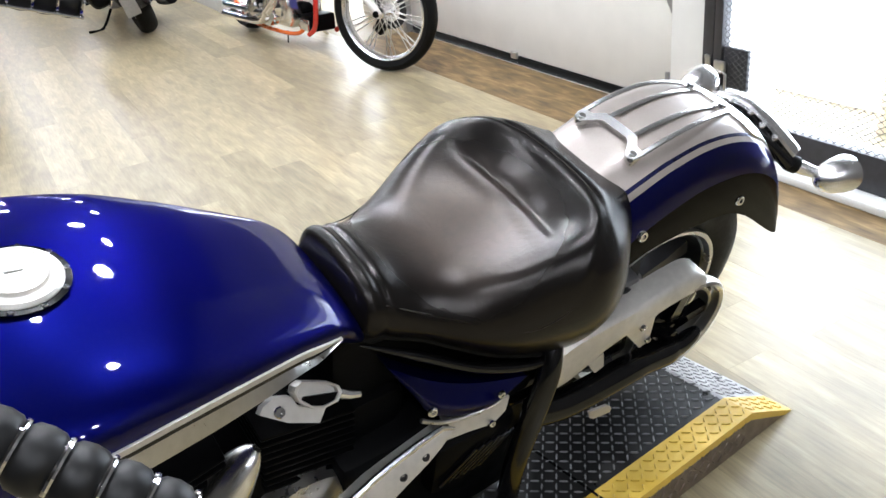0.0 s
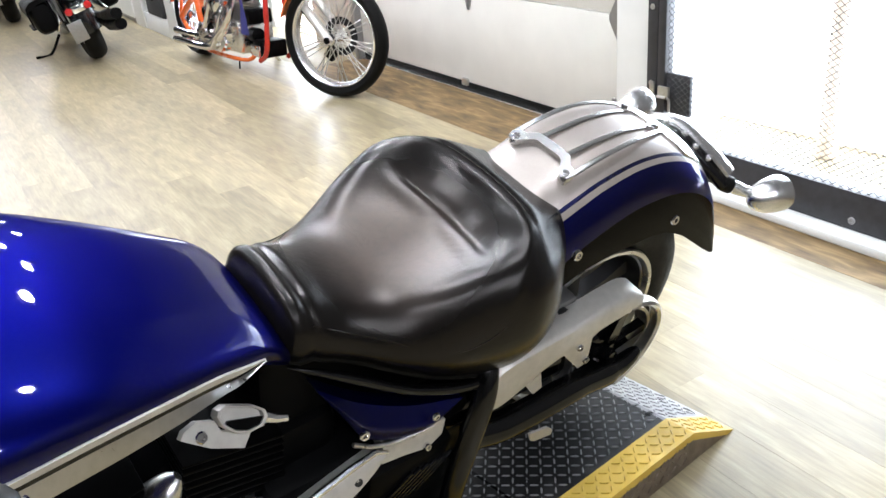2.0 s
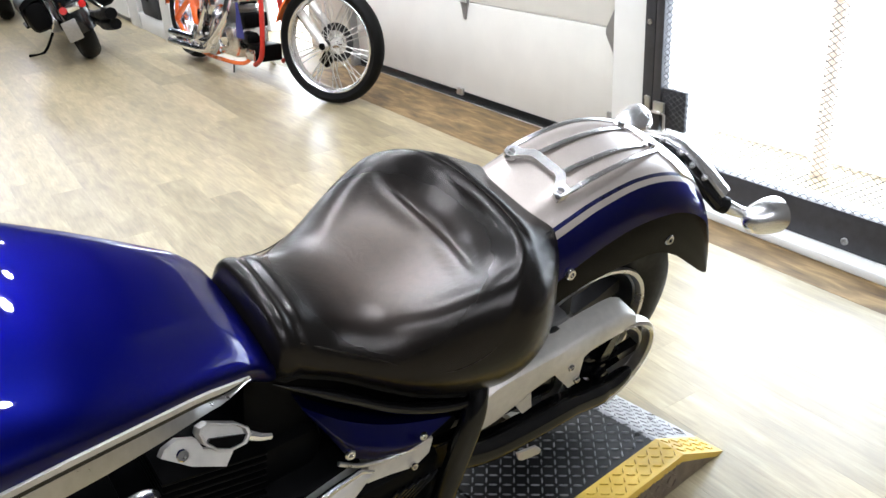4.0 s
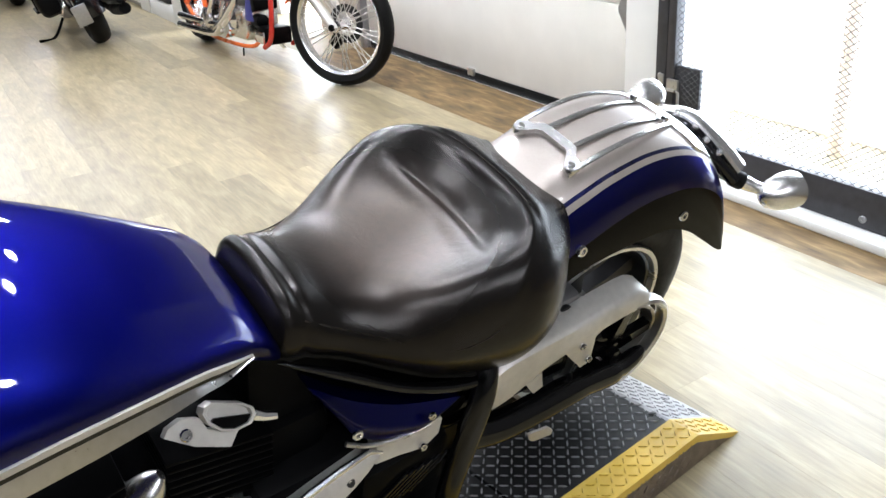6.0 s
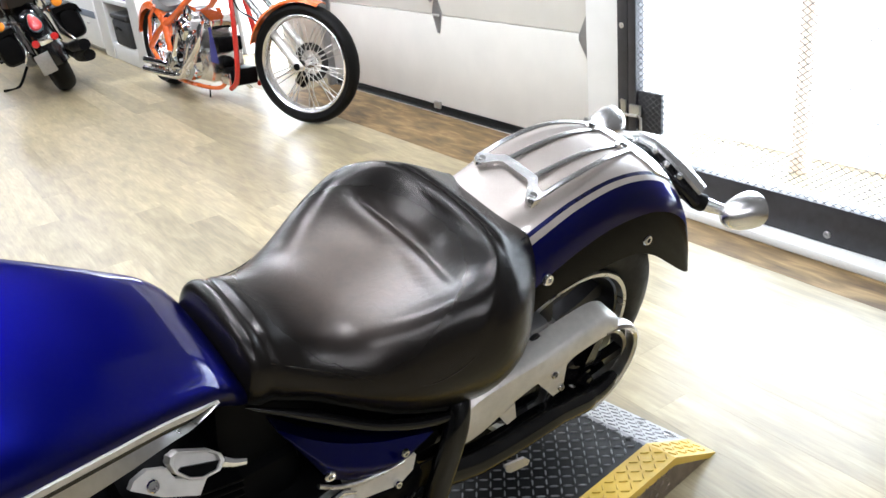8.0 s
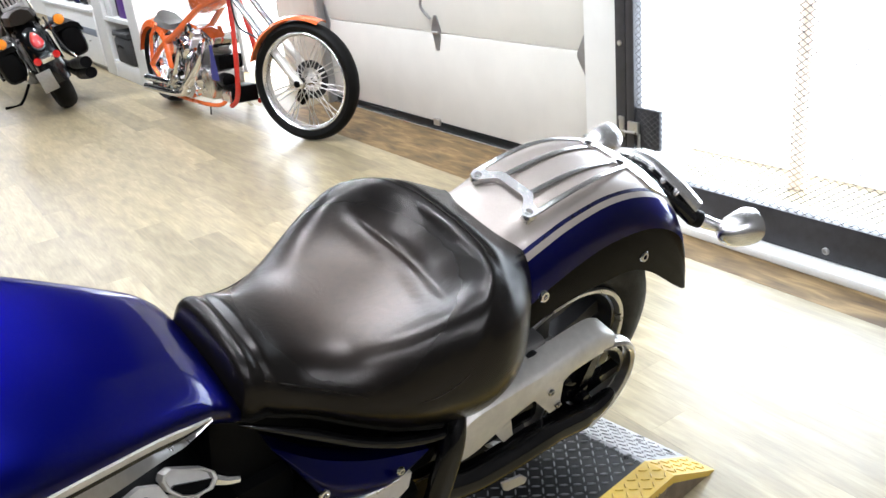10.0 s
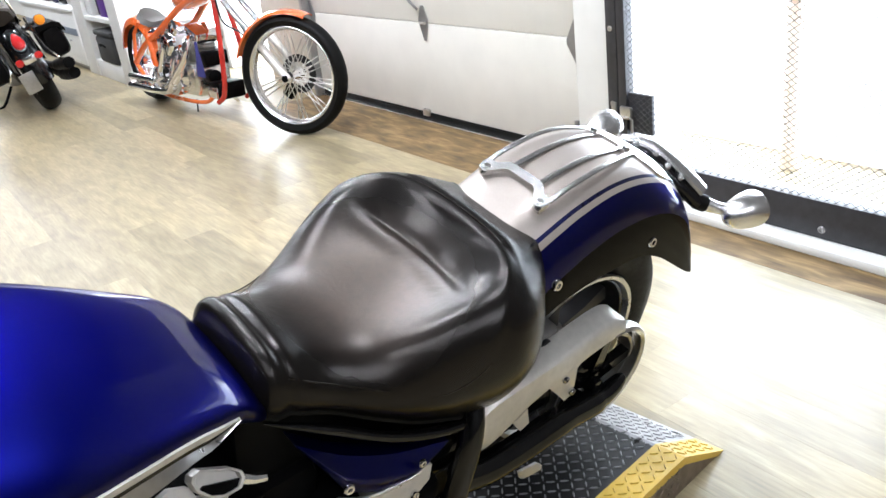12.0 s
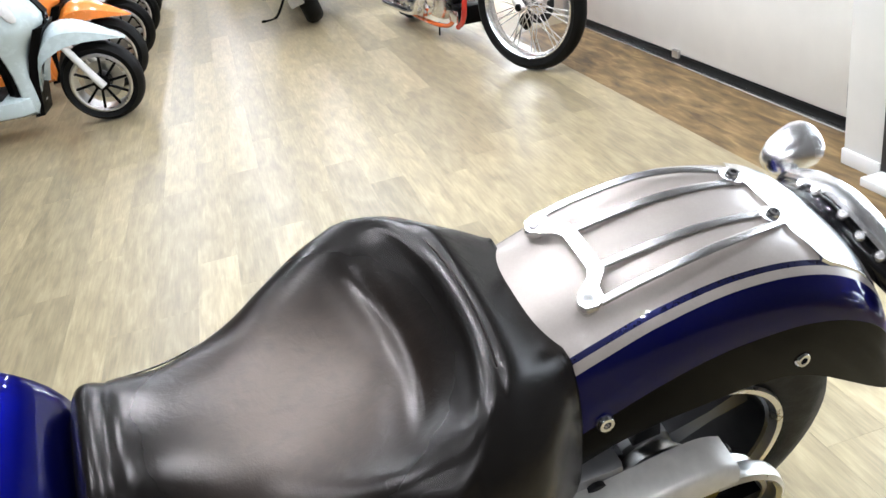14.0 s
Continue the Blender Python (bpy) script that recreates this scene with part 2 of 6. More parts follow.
def saddle_material():
    """Black leather, rubbed matt where the rider sits, with warm lamp sheen painted brown there, glossy on the rolled
    edges.
    """
    m = material("worn_saddle_leather", (0.0016, 0.0014, 0.0013), 0.27, 0.0, 0.3, 30, 0.0, rough_var=0.0, spec=0.42, tint=(1.0, 0.86, 0.75))
    nt = m.node_tree
    b = nt.nodes["Principled BSDF"]
    tc = nt.nodes.new("ShaderNodeTexCoord")
    mp = nt.nodes.new("ShaderNodeMapping")
    mp.vector_type = "POINT"
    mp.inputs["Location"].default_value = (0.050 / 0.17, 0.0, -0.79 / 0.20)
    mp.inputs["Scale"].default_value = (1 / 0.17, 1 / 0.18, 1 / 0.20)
    nt.links.new(tc.outputs["Object"], mp.inputs["Vector"])
    dist = nt.nodes.new("ShaderNodeVectorMath")
    dist.operation = "LENGTH"
    nt.links.new(mp.outputs["Vector"], dist.inputs[0])
    n = nt.nodes.new("ShaderNodeTexNoise")
    n.inputs["Scale"].default_value, n.inputs["Detail"].default_value = 22.0, 4
    nt.links.new(tc.outputs["Object"], n.inputs["Vector"])
    shift = nt.nodes.new("ShaderNodeMath")
    shift.operation = "MULTIPLY_ADD"
    shift.inputs[1].default_value = 0.16
    nt.links.new(n.outputs["Fac"], shift.inputs[0])
    nt.links.new(dist.outputs["Value"], shift.inputs[2])
    # one mask for the rubbed leather and the painted warm sheen
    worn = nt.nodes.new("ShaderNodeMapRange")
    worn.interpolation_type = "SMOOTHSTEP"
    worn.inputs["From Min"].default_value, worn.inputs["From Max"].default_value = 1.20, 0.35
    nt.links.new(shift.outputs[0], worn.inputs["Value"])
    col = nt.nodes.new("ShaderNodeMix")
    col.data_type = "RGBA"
    # brown of the pan: wear plus reflected warm light put into the colour
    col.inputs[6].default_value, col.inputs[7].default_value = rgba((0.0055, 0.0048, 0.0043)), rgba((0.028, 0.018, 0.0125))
    fine = nt.nodes.new("ShaderNodeTexNoise")
    fine.inputs["Scale"].default_value, fine.inputs["Detail"].default_value, fine.inputs["Distortion"].default_value = 60.0, 8, 0.4
    nt.links.new(tc.outputs["Object"], fine.inputs["Vector"])
    rub = nt.nodes.new("ShaderNodeMapRange")
    rub.inputs["From Min"].default_value, rub.inputs["From Max"].default_value = 0.35, 0.65
    rub.inputs["To Min"].default_value, rub.inputs["To Max"].default_value = 0.70, 1.25
    nt.links.new(fine.outputs["Fac"], rub.inputs["Value"])
    scuff_sheen = nt.nodes.new("ShaderNodeMath")
    scuff_sheen.operation = "MULTIPLY"
    nt.links.new(worn.outputs["Result"], scuff_sheen.inputs[0])
    nt.links.new(rub.outputs["Result"], scuff_sheen.inputs[1])
    nt.links.new(scuff_sheen.outputs[0], col.inputs[0])
    nt.links.new(col.outputs[2], b.inputs["Base Color"])
    ro = nt.nodes.new("ShaderNodeMapRange")
    ro.inputs["To Min"].default_value, ro.inputs["To Max"].default_value = 0.27, 0.45
    nt.links.new(worn.outputs["Result"], ro.inputs["Value"])
    nt.links.new(ro.outputs["Result"], b.inputs["Roughness"])
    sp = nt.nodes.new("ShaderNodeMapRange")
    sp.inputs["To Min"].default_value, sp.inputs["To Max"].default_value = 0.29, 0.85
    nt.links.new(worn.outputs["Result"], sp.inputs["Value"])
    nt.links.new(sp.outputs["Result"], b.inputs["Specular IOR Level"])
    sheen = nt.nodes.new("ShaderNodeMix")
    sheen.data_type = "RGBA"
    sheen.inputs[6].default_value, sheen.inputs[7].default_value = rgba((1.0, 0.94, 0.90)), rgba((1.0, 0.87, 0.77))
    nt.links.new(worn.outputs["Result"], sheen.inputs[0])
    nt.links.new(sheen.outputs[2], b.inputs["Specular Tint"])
    grain = nt.nodes.new("ShaderNodeTexVoronoi")
    grain.inputs["Scale"].default_value = 420.0
    nt.links.new(tc.outputs["Object"], grain.inputs["Vector"])
    bp = nt.nodes.new("ShaderNodeBump")
    bp.inputs["Strength"].default_value, bp.inputs["Distance"].default_value = 0.07, 0.001
    nt.links.new(grain.outputs["Distance"], bp.inputs["Height"])
    # slack creases in the rubbed hide
    crease = nt.nodes.new("ShaderNodeTexNoise")
    crease.inputs["Scale"].default_value, crease.inputs["Detail"].default_value, crease.inputs["Distortion"].default_value = 34.0, 5, 1.8
    nt.links.new(tc.outputs["Object"], crease.inputs["Vector"])
    fold = nt.nodes.new("ShaderNodeBump")
    fold.inputs["Strength"].default_value, fold.inputs["Distance"].default_value = 0.11, 0.005
    nt.links.new(crease.outputs["Fac"], fold.inputs["Height"])
    nt.links.new(bp.outputs["Normal"], fold.inputs["Normal"])
    nt.links.new(fold.outputs["Normal"], b.inputs["Normal"])
    return m


SADDLE = saddle_material()

# ---------------------------------------------------------------- the room


def plank_material(name, a, b, c, islands=False, rough=(0.27, 0.40)):
    m = material(name, a, 0.36, 0, rough_var=0.0)
    nt = m.node_tree
    bsdf = nt.nodes["Principled BSDF"]
    tc = nt.nodes.new("ShaderNodeTexCoord")
    mp = nt.nodes.new("ShaderNodeMapping")
    mp.inputs["Scale"].default_value = (17.0, 3.6, 9.0)
    info = nt.nodes.new("ShaderNodeNewGeometry" if islands else "ShaderNodeObjectInfo")
    rnd = info.outputs["Random Per Island"] if islands else info.outputs["Random"]
    off = nt.nodes.new("ShaderNodeVectorMath")
    off.operation = "MULTIPLY_ADD"
    off.inputs[1].default_value = (37.0, 53.0, 11.0)
    nt.links.new(tc.outputs["Object"], mp.inputs["Vector"])
    nt.links.new(rnd, off.inputs[0])
    nt.links.new(mp.outputs["Vector"], off.inputs[2])
    n = nt.nodes.new("ShaderNodeTexNoise")
    n.inputs["Scale"].default_value, n.inputs["Detail"].default_value, n.inputs["Distortion"].default_value = 1.3, 6, 0.5
    nt.links.new(off.outputs["Vector"], n.inputs["Vector"])
    ramp = nt.nodes.new("ShaderNodeValToRGB")
    e = ramp.color_ramp.elements
    e[0].position, e[0].color = 0.32, rgba(b)
    e[1].position, e[1].color = 0.68, rgba(c)
    mid = ramp.color_ramp.elements.new(0.5)
    mid.color = rgba(a)
    nt.links.new(n.outputs["Fac"], ramp.inputs["Fac"])
    # fine grain along the board
    mp2 = nt.nodes.new("ShaderNodeMapping")
    mp2.inputs["Scale"].default_value = (110.0, 7.0, 20.0)
    nt.links.new(tc.outputs["Object"], mp2.inputs["Vector"])
    off2 = nt.nodes.new("ShaderNodeVectorMath")
    off2.operation = "MULTIPLY_ADD"
    off2.inputs[1].default_value = (91.0, 17.0, 5.0)
    nt.links.new(rnd, off2.inputs[0])
    nt.links.new(mp2.outputs["Vector"], off2.inputs[2])
    fine = nt.nodes.new("ShaderNodeTexNoise")
    fine.inputs["Scale"].default_value, fine.inputs["Detail"].default_value, fine.inputs["Roughness"].default_value = 1.0, 6, 0.65
    nt.links.new(off2.outputs["Vector"], fine.inputs["Vector"])
    streak = nt.nodes.new("ShaderNodeMapRange")
    streak.inputs["From Min"].default_value, streak.inputs["From Max"].default_value = 0.3, 0.7
    streak.inputs["To Min"].default_value, streak.inputs["To Max"].default_value = 0.80, 1.16
    nt.links.new(fine.outputs["Fac"], streak.inputs["Value"])
    tint = nt.nodes.new("ShaderNodeMix")
    tint.data_type, tint.blend_type = "RGBA", "MULTIPLY"
    tint.inputs[0].default_value = 1.0
    shade = nt.nodes.new("ShaderNodeMapRange")
    shade.inputs["To Min"].default_value, shade.inputs["To Max"].default_value = 0.80, 1.15
    nt.links.new(rnd, shade.inputs["Value"])
    both = nt.nodes.new("ShaderNodeMath")
    both.operation = "MULTIPLY"
    nt.links.new(shade.outputs["Result"], both.inputs[0])
    nt.links.new(streak.outputs["Result"], both.inputs[1])
    nt.links.new(ramp.outputs["Color"], tint.inputs[6])
    nt.links.new(both.outputs[0], tint.inputs[7])
    nt.links.new(tint.outputs[2], bsdf.inputs["Base Color"])
    rr = nt.nodes.new("ShaderNodeMapRange")
    rr.inputs["To Min"].default_value, rr.inputs["To Max"].default_value = rough
    nt.links.new(n.outputs["Fac"], rr.inputs["Value"])
    nt.links.new(rr.outputs["Result"], bsdf.inputs["Roughness"])
    bp = nt.nodes.new("ShaderNodeBump")
    bp.inputs["Strength"].default_value, bp.inputs["Distance"].default_value = 0.15, 0.001
    nt.links.new(n.outputs["Fac"], bp.inputs["Height"])
    nt.links.new(bp.outputs["Normal"], bsdf.inputs["Normal"])
    return m


TONES = ((0.315, 0.261, 0.154), (0.248, 0.206, 0.126), (0.382, 0.322, 0.197))
PLANK = plank_material("wood_look_plank", *TONES)
PLANKREST = plank_material("wood_look_plank_far", *TONES, True)
SUBFLOOR = material("floor_underlay", (0.26, 0.215, 0.13), 0.6)
PLY = plank_material("worn_plywood", (0.175, 0.112, 0.044), (0.085, 0.050, 0.018), (0.30, 0.205, 0.092), rough=(0.5, 0.7))

X0, X1, Y0, Y1, H = -6.0, 2.2, -6.0, 21.0, 3.2
floor = solid("floor", box(B(), (X0, Y0, -0.1), (4.2, Y1, -0.004)), SUBFLOOR, "wood-look plank showroom floor, worn and glossy", "floor", kind="structure")
ceiling = solid("ceiling", box(B(), (X0, Y0, H), (X1 + 0.2, Y1, H + 0.1)), CEIL, "plain dark grey showroom ceiling", "ceiling", kind="structure")
w_ = B()
box(w_, (2.26, 4.58, 0), (2.5, 5.55, 2.3))
box(w_, (2.26, 6.45, 0), (2.5, Y1, 2.3))
box(w_, (2.0, 1.455, 0.0), (2.46, 1.65, 2.08), 0.004)
upper = B()
box(upper, (2.26, 1.655, 2.302), (2.5, Y1, H))
box(upper, (2.0, 0.06, 2.082), (2.4, 1.65, H))
solid("wall_east", w_, WHITE, "white painted wall round a garage door and a gate", "wall", kind="structure")
solid("wall_upper", upper, DIM, "dark grey painted wall above the garage door and gate", "wall", kind="structure")
solid("wall_southeast", box(B(), (2.0, Y0, 0), (2.4, 0.06, H)), DIM, "plain grey painted wall beside the gate", "wall", kind="structure")
solid("wall_west", box(B(), (X0 - 0.2, Y0, 0), (X0, Y1, H)), DIM, "plain grey painted wall", "wall", kind="structure")
solid("wall_south", box(B(), (X0 - 0.2, Y0 - 0.2, 0), (X1 + 0.3, Y0, H)), DIM, "plain grey painted wall", "wall", kind="structure")
solid("wall_north", box(B(), (X0 - 0.2, Y1, 0), (X1 + 0.3, Y1 + 0.2, H)), DIM, "plain grey painted wall", "wall", kind="structure")
solid("trim", box(B(), (2.235, 4.62, 0.0), (2.262, 5.50, 2.2), 0.004), BEIGE, "beige boarding beside the garage door", "trim", kind="structure")

# outside: pale concrete, glare, an orange post
solid("ground", box(B(), (2.46, -40, -0.12), (60, 60, -0.02)), material("pale_concrete", (0.36, 0.36, 0.35), 0.8, 0, 0.06, 3), "pale sunlit concrete yard outside the gate", "ground", kind="structure")
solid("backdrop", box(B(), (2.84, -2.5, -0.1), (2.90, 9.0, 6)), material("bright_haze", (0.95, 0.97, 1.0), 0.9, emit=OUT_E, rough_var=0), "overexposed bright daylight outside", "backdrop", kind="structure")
# orange post; its peach colour has the strong sunlight painted in
solid("marker_post", lathe(B(), [(0.045, 0.0), (0.045, 1.6), (0.0, 1.62)], 16, Matrix.Translation((2.66, 1.0, -0.02))), PEACH, "orange plastic marker post outside the gate, paled for strong sun", "post")
solid("door_post", box(B(), (2.62, 1.62, -0.02), (2.68, 1.70, 2.4), 0.005), WHITE, "pale grey metal post outside the gate", "post")

# garage door: four ribbed sections
gd = thing("garage_door", Matrix(), "cream sectional garage door, closed, black rubber bottom seal", "garage door", kind="structure")
for k in range(4):
    z0 = 0.052 + k * 0.556
    part("panel", box(B(), (2.205, 1.62, z0), (2.25, 4.56, z0 + 0.551), 0.006), DOORWHITE, gd)
part("bottom_seal", box(B(), (2.198, 1.62, 0.012), (2.25, 4.56, 0.05), 0.004), RUBBER, gd, "black rubber bottom seal")
part("threshold", box(B(), (2.172, 1.62, 0.0), (2.26, 4.56, 0.011), 0.003), SATIN, gd, "bare aluminium threshold strip")

bm = B()
tube(bm, spline([(2.19, 3.145, 0.86), (2.165, 3.19, 0.81), (2.165, 3.20, 0.75), (2.19, 3.15, 0.685)], 5), 0.009, 8)
part("lift_handle", bm, GREY, gd, "curved grey metal pull handle")
for y, z in ((3.118, 0.608),):
    part("hinge", loft(B(), [[Vector((2.205 - t, y + dy, z + dz)) for dy, dz in ((-0.012, 0.10), (0.012, 0.10), (0.048, 0.012), (0.040, -0.012), (0.010, -0.105), (-0.010, -0.105), (-0.040, -0.012), (-0.048, 0.012))] for t in (0.0, 0.007)]), GREY, gd, "grey spade-shaped hinge")
    part("hinge_pin", tube(B(), [(2.192, y - 0.03, z), (2.192, y + 0.03, z)], 0.008, 8), STEEL, gd)
part("hinge", loft(B(), [[Vector((2.205 - t, 1.875 + dy, 0.586 + dz)) for dy, dz in ((-0.03, 0.11), (-0.02, 0.11), (0.035, 0.012), (0.035, -0.012), (-0.02, -0.10), (-0.03, -0.10))] for t in (0.0, 0.008)]), GREY, gd, "grey spade-shaped hinge")
part("hinge", loft(B(), [[Vector((2.205 - t, 4.53 + dy, 0.586 + dz)) for dy, dz in ((0.03, 0.12), (0.01, 0.12), (-0.035, 0.012), (-0.035, -0.012), (0.01, -0.12), (0.03, -0.12))] for t in (0.0, 0.008)]), GREY, gd, "grey spade-shaped hinge")
part("seal_clip", box(B(), (2.182, 3.165, 0.035), (2.204, 3.225, 0.078), 0.004), STEEL, gd, "small metal clip on the seal")
part("seal_clip", box(B(), (2.192, 1.86, 0.10), (2.206, 1.885, 0.20), 0.003), GREY, gd)
part("track", box(B(), (2.14, 4.545, 0.0), (2.20, 4.60, 2.3), 0.008), GREY, gd, "galvanised vertical door track")

# ---------------------------------------------------------------- the blue cruiser
BIKE = Matrix.Translation((-0.0272, 0.2793, 0.0663)) @ pose(0, 0, 0, 0, 0, 4.8) @ pose(0, 0, 0, 19, 0, 0)
bike = thing("cruiser_motorcycle", BIKE, "blue and silver cruiser with solo leather seat on a platform", "motorcycle")

# --- fuel tank: u (rearwards), half width, top, bottom
TANK_A = [(-0.98, 0.139), (-0.93, 0.195), (-0.85, 0.226), (-0.72, 0.233), (-0.60, 0.215), (-0.50, 0.186), (-0.43, 0.162), (-0.38, 0.146), (-0.345, 0.135), (-0.315, 0.125), (-0.298, 0.110)]
TANK_T = [(-0.98, 0.930), (-0.93, 0.956), (-0.85, 0.974), (-0.72, 0.974), (-0.60, 0.944), (-0.50, 0.902), (-0.43, 0.870), (-0.38, 0.847), (-0.345, 0.827), (-0.315, 0.798), (-0.298, 0.764)]
TANK_M = [(-0.98, 0.900), (-0.93, 0.895), (-0.85, 0.901), (-0.72, 0.904), (-0.60, 0.892), (-0.50, 0.863), (-0.43, 0.837), (-0.38, 0.814), (-0.345, 0.797), (-0.315, 0.766), (-0.298, 0.742)]
TANK_B = [(-0.98, 0.80), (-0.85, 0.705), (-0.72, 0.698), (-0.60, 0.718), (-0.50, 0.748), (-0.43, 0.757), (-0.38, 0.748), (-0.33, 0.720), (-0.298, 0.690)]


def tank_ring(u, n=72):
    """One section: a domed top above the widest line, tucked under below it."""
    a, t, m, b = [curve1(q, u) for q in (TANK_A, TANK_T, TANK_M, TANK_B)]
    pts = []
    for k in range(n):
        q = 2 * math.pi * k / n
        c, s = math.cos(q), math.sin(q)
        y = a * math.copysign(abs(c) ** 0.86, c)
        if s > 0:
            z = m + (t - m) * abs(s) ** 0.86
        else:
            y *= 1 - 0.22 * s * s
            z = m - (m - b) * abs(s) ** 0.80
        pts.append(Vector((u, y, z)))
    return pts


us = [-0.98 + 0.682 * k / 66 for k in range(67)]
tank = part("fuel_tank", loft(B(), [tank_ring(u) for u in us]), BLUE, bike, "metallic blue teardrop tank")
PIN_HI = [(u, w - 0.001) for u, w in TANK_M if u > -0.94]
PIN_LO = [(u, w - (0.010 if u < -0.36 else 0.006)) for u, w in PIN_HI]
DARK_LO = [(u, w - 0.009) for u, w in PIN_LO]
TRIM_LO = [(u, w - 0.009 - 0.040 * min(1.0, max(0.0, (-0.350 - u) / 0.20))) for u, w in PIN_LO]


def strip(s, z0, z1, out, flare):
    """A band along one flank of the tank, just under its widest line."""
    rows = []
    for k in range(44):
        u = -0.93 + 0.576 * k / 43
        a, b, m = curve1(TANK_A, u), curve1(TANK_B, u), curve1(TANK_M, u)
        base_, thin = curve1(PIN_HI, u), min(1.0, (-0.348 - u) / 0.055)
        lo_, hi_ = [base_ + (curve1(z, u) - base_) * thin for z in (z0, z1)]

        def yy(z):
            q = min(max((m - z) / (m - b), 0.0), 0.995)
            return a * (1 - q ** 2.5) ** 0.43 * (1 - 0.22 * q * q) + out
        top_ = yy(hi_)
        rows.append([Vector((u, s * (top_ - flare * thin * 0.9), lo_)), Vector((u, s * (top_ + flare * thin), lo_ * 0.55 + hi_ * 0.45)), Vector((u, s * top_, hi_)), Vector((u, s * (top_ - 0.006), hi_)), Vector((u, s * (yy(lo_) - 0.01), lo_))])
    return rows


for s in (-1, 1):
    part("side_trim", loft(B(), strip(s, TRIM_LO, DARK_LO, 0.004, 0.011)), STEEL, tank, "brushed silver lower panel")
    part("dark_line", loft(B(), strip(s, DARK_LO, PIN_LO, 0.003, 0.0)), BLACKGLOSS, tank, "black line between two silver lines")
    part("pinstripe", loft(B(), strip(s, PIN_LO, PIN_HI, 0.004, 0.0)), CASTING, tank, "thin silver stripe")
cap_m = Matrix.Translation((-0.712, 0.0, 0.9735)) @ pose(0, 0, 0, 0, 9, 0) @ Matrix.Scale(0.88, 4)
cap = part("fuel_cap", lathe(B(), [(0.062, 0.0), (0.062, 0.006), (0.058, 0.011), (0.05, 0.012), (0.047, 0.009), (0.044, 0.010), (0.042, 0.016), (0.02, 0.018), (0.0, 0.018)], 40, cap_m), CASTING, tank, "satin silver round filler cap")
part("cap_slot", box(B(), (-0.012, -0.004, 0.016), (0.012, 0.004, 0.021), 0.002, cap_m), STEEL, cap)
rb = B()
lathe(rb, [(0.062, 0.0), (0.071, 0.0), (0.071, 0.003), (0.062, 0.004)], 40, cap_m, closed=True)
ring = part("cap_ring", rb, BLACKGLOSS, tank, "black cap surround with chrome bolts")
for k in range(10):
    q = 2 * math.pi * k / 10
    p = cap_m @ Vector((0.0665 * math.cos(q), 0.0665 * math.sin(q), 0.003))
    part("cap_bolt", bolt(B(), p, (cap_m.to_3x3() @ Vector((0, 0, 1))), 0.004, 0.003), CHROME, ring)

# --- solo seat: sections of (half width, height) from the lower hem over the rim to the middle
SEAT = {  # u: hem, widest, shoulder, rim, inner, middle
    -0.302: [(0.082, 0.716), (0.094, 0.734), (0.095, 0.752), (0.078, 0.768), (0.042, 0.774), (0.0, 0.775)],
    -0.290: [(0.096, 0.714), (0.110, 0.742), (0.108, 0.774), (0.087, 0.799), (0.046, 0.808), (0.0, 0.809)],
    -0.26: [(0.102, 0.707), (0.118, 0.738), (0.112, 0.774), (0.083, 0.805), (0.045, 0.816), (0.0, 0.818)],
    -0.20: [(0.112, 0.682), (0.136, 0.713), (0.128, 0.748), (0.088, 0.780), (0.046, 0.794), (0.0, 0.797)],
    -0.12: [(0.138, 0.634), (0.180, 0.684), (0.172, 0.734), (0.122, 0.768), (0.060, 0.776), (0.0, 0.777)],
    -0.05: [(0.153, 0.590), (0.213, 0.670), (0.207, 0.742), (0.164, 0.791), (0.086, 0.779), (0.0, 0.770)],
    0.02: [(0.170, 0.566), (0.232, 0.665), (0.231, 0.760), (0.184, 0.824), (0.100, 0.792), (0.0, 0.773)],
    0.08: [(0.180, 0.549), (0.240, 0.663), (0.240, 0.772), (0.180, 0.841), (0.106, 0.812), (0.0, 0.788)],
    0.125: [(0.179, 0.539), (0.234, 0.659), (0.231, 0.766), (0.164, 0.848), (0.098, 0.836), (0.0, 0.822)],
    0.16: [(0.172, 0.534), (0.218, 0.652), (0.214, 0.762), (0.142, 0.840), (0.091, 0.848), (0.0, 0.848)],
    0.185: [(0.166, 0.534), (0.202, 0.646), (0.192, 0.762), (0.136, 0.828), (0.088, 0.837), (0.0, 0.838)],
    0.215: [(0.156, 0.537), (0.180, 0.641), (0.164, 0.757), (0.126, 0.815), (0.085, 0.822), (0.0, 0.822)],
    0.238: [(0.144, 0.548), (0.158, 0.637), (0.144, 0.745), (0.114, 0.804), (0.080, 0.810), (0.0, 0.809)],
}
SEAT_U = sorted(SEAT)


def seat_half(u):
    pts = []
    for k in range(6):
        pts.append((curve1([(q, SEAT[q][k][0]) for q in SEAT_U], u), curve1([(q, SEAT[q][k][1]) for q in SEAT_U], u)))
    return pts


def seat_ring(u):
    half = seat_half(u)
    ctrl = [Vector((-y, z, 0)) for y, z in half] + [Vector((y, z, 0)) for y, z in half[-2::-1]]
    out = []
    for p in spline(ctrl, 7):
        y, z = p.x, p.y
        out.append(Vector((u, y, z)))
    return out


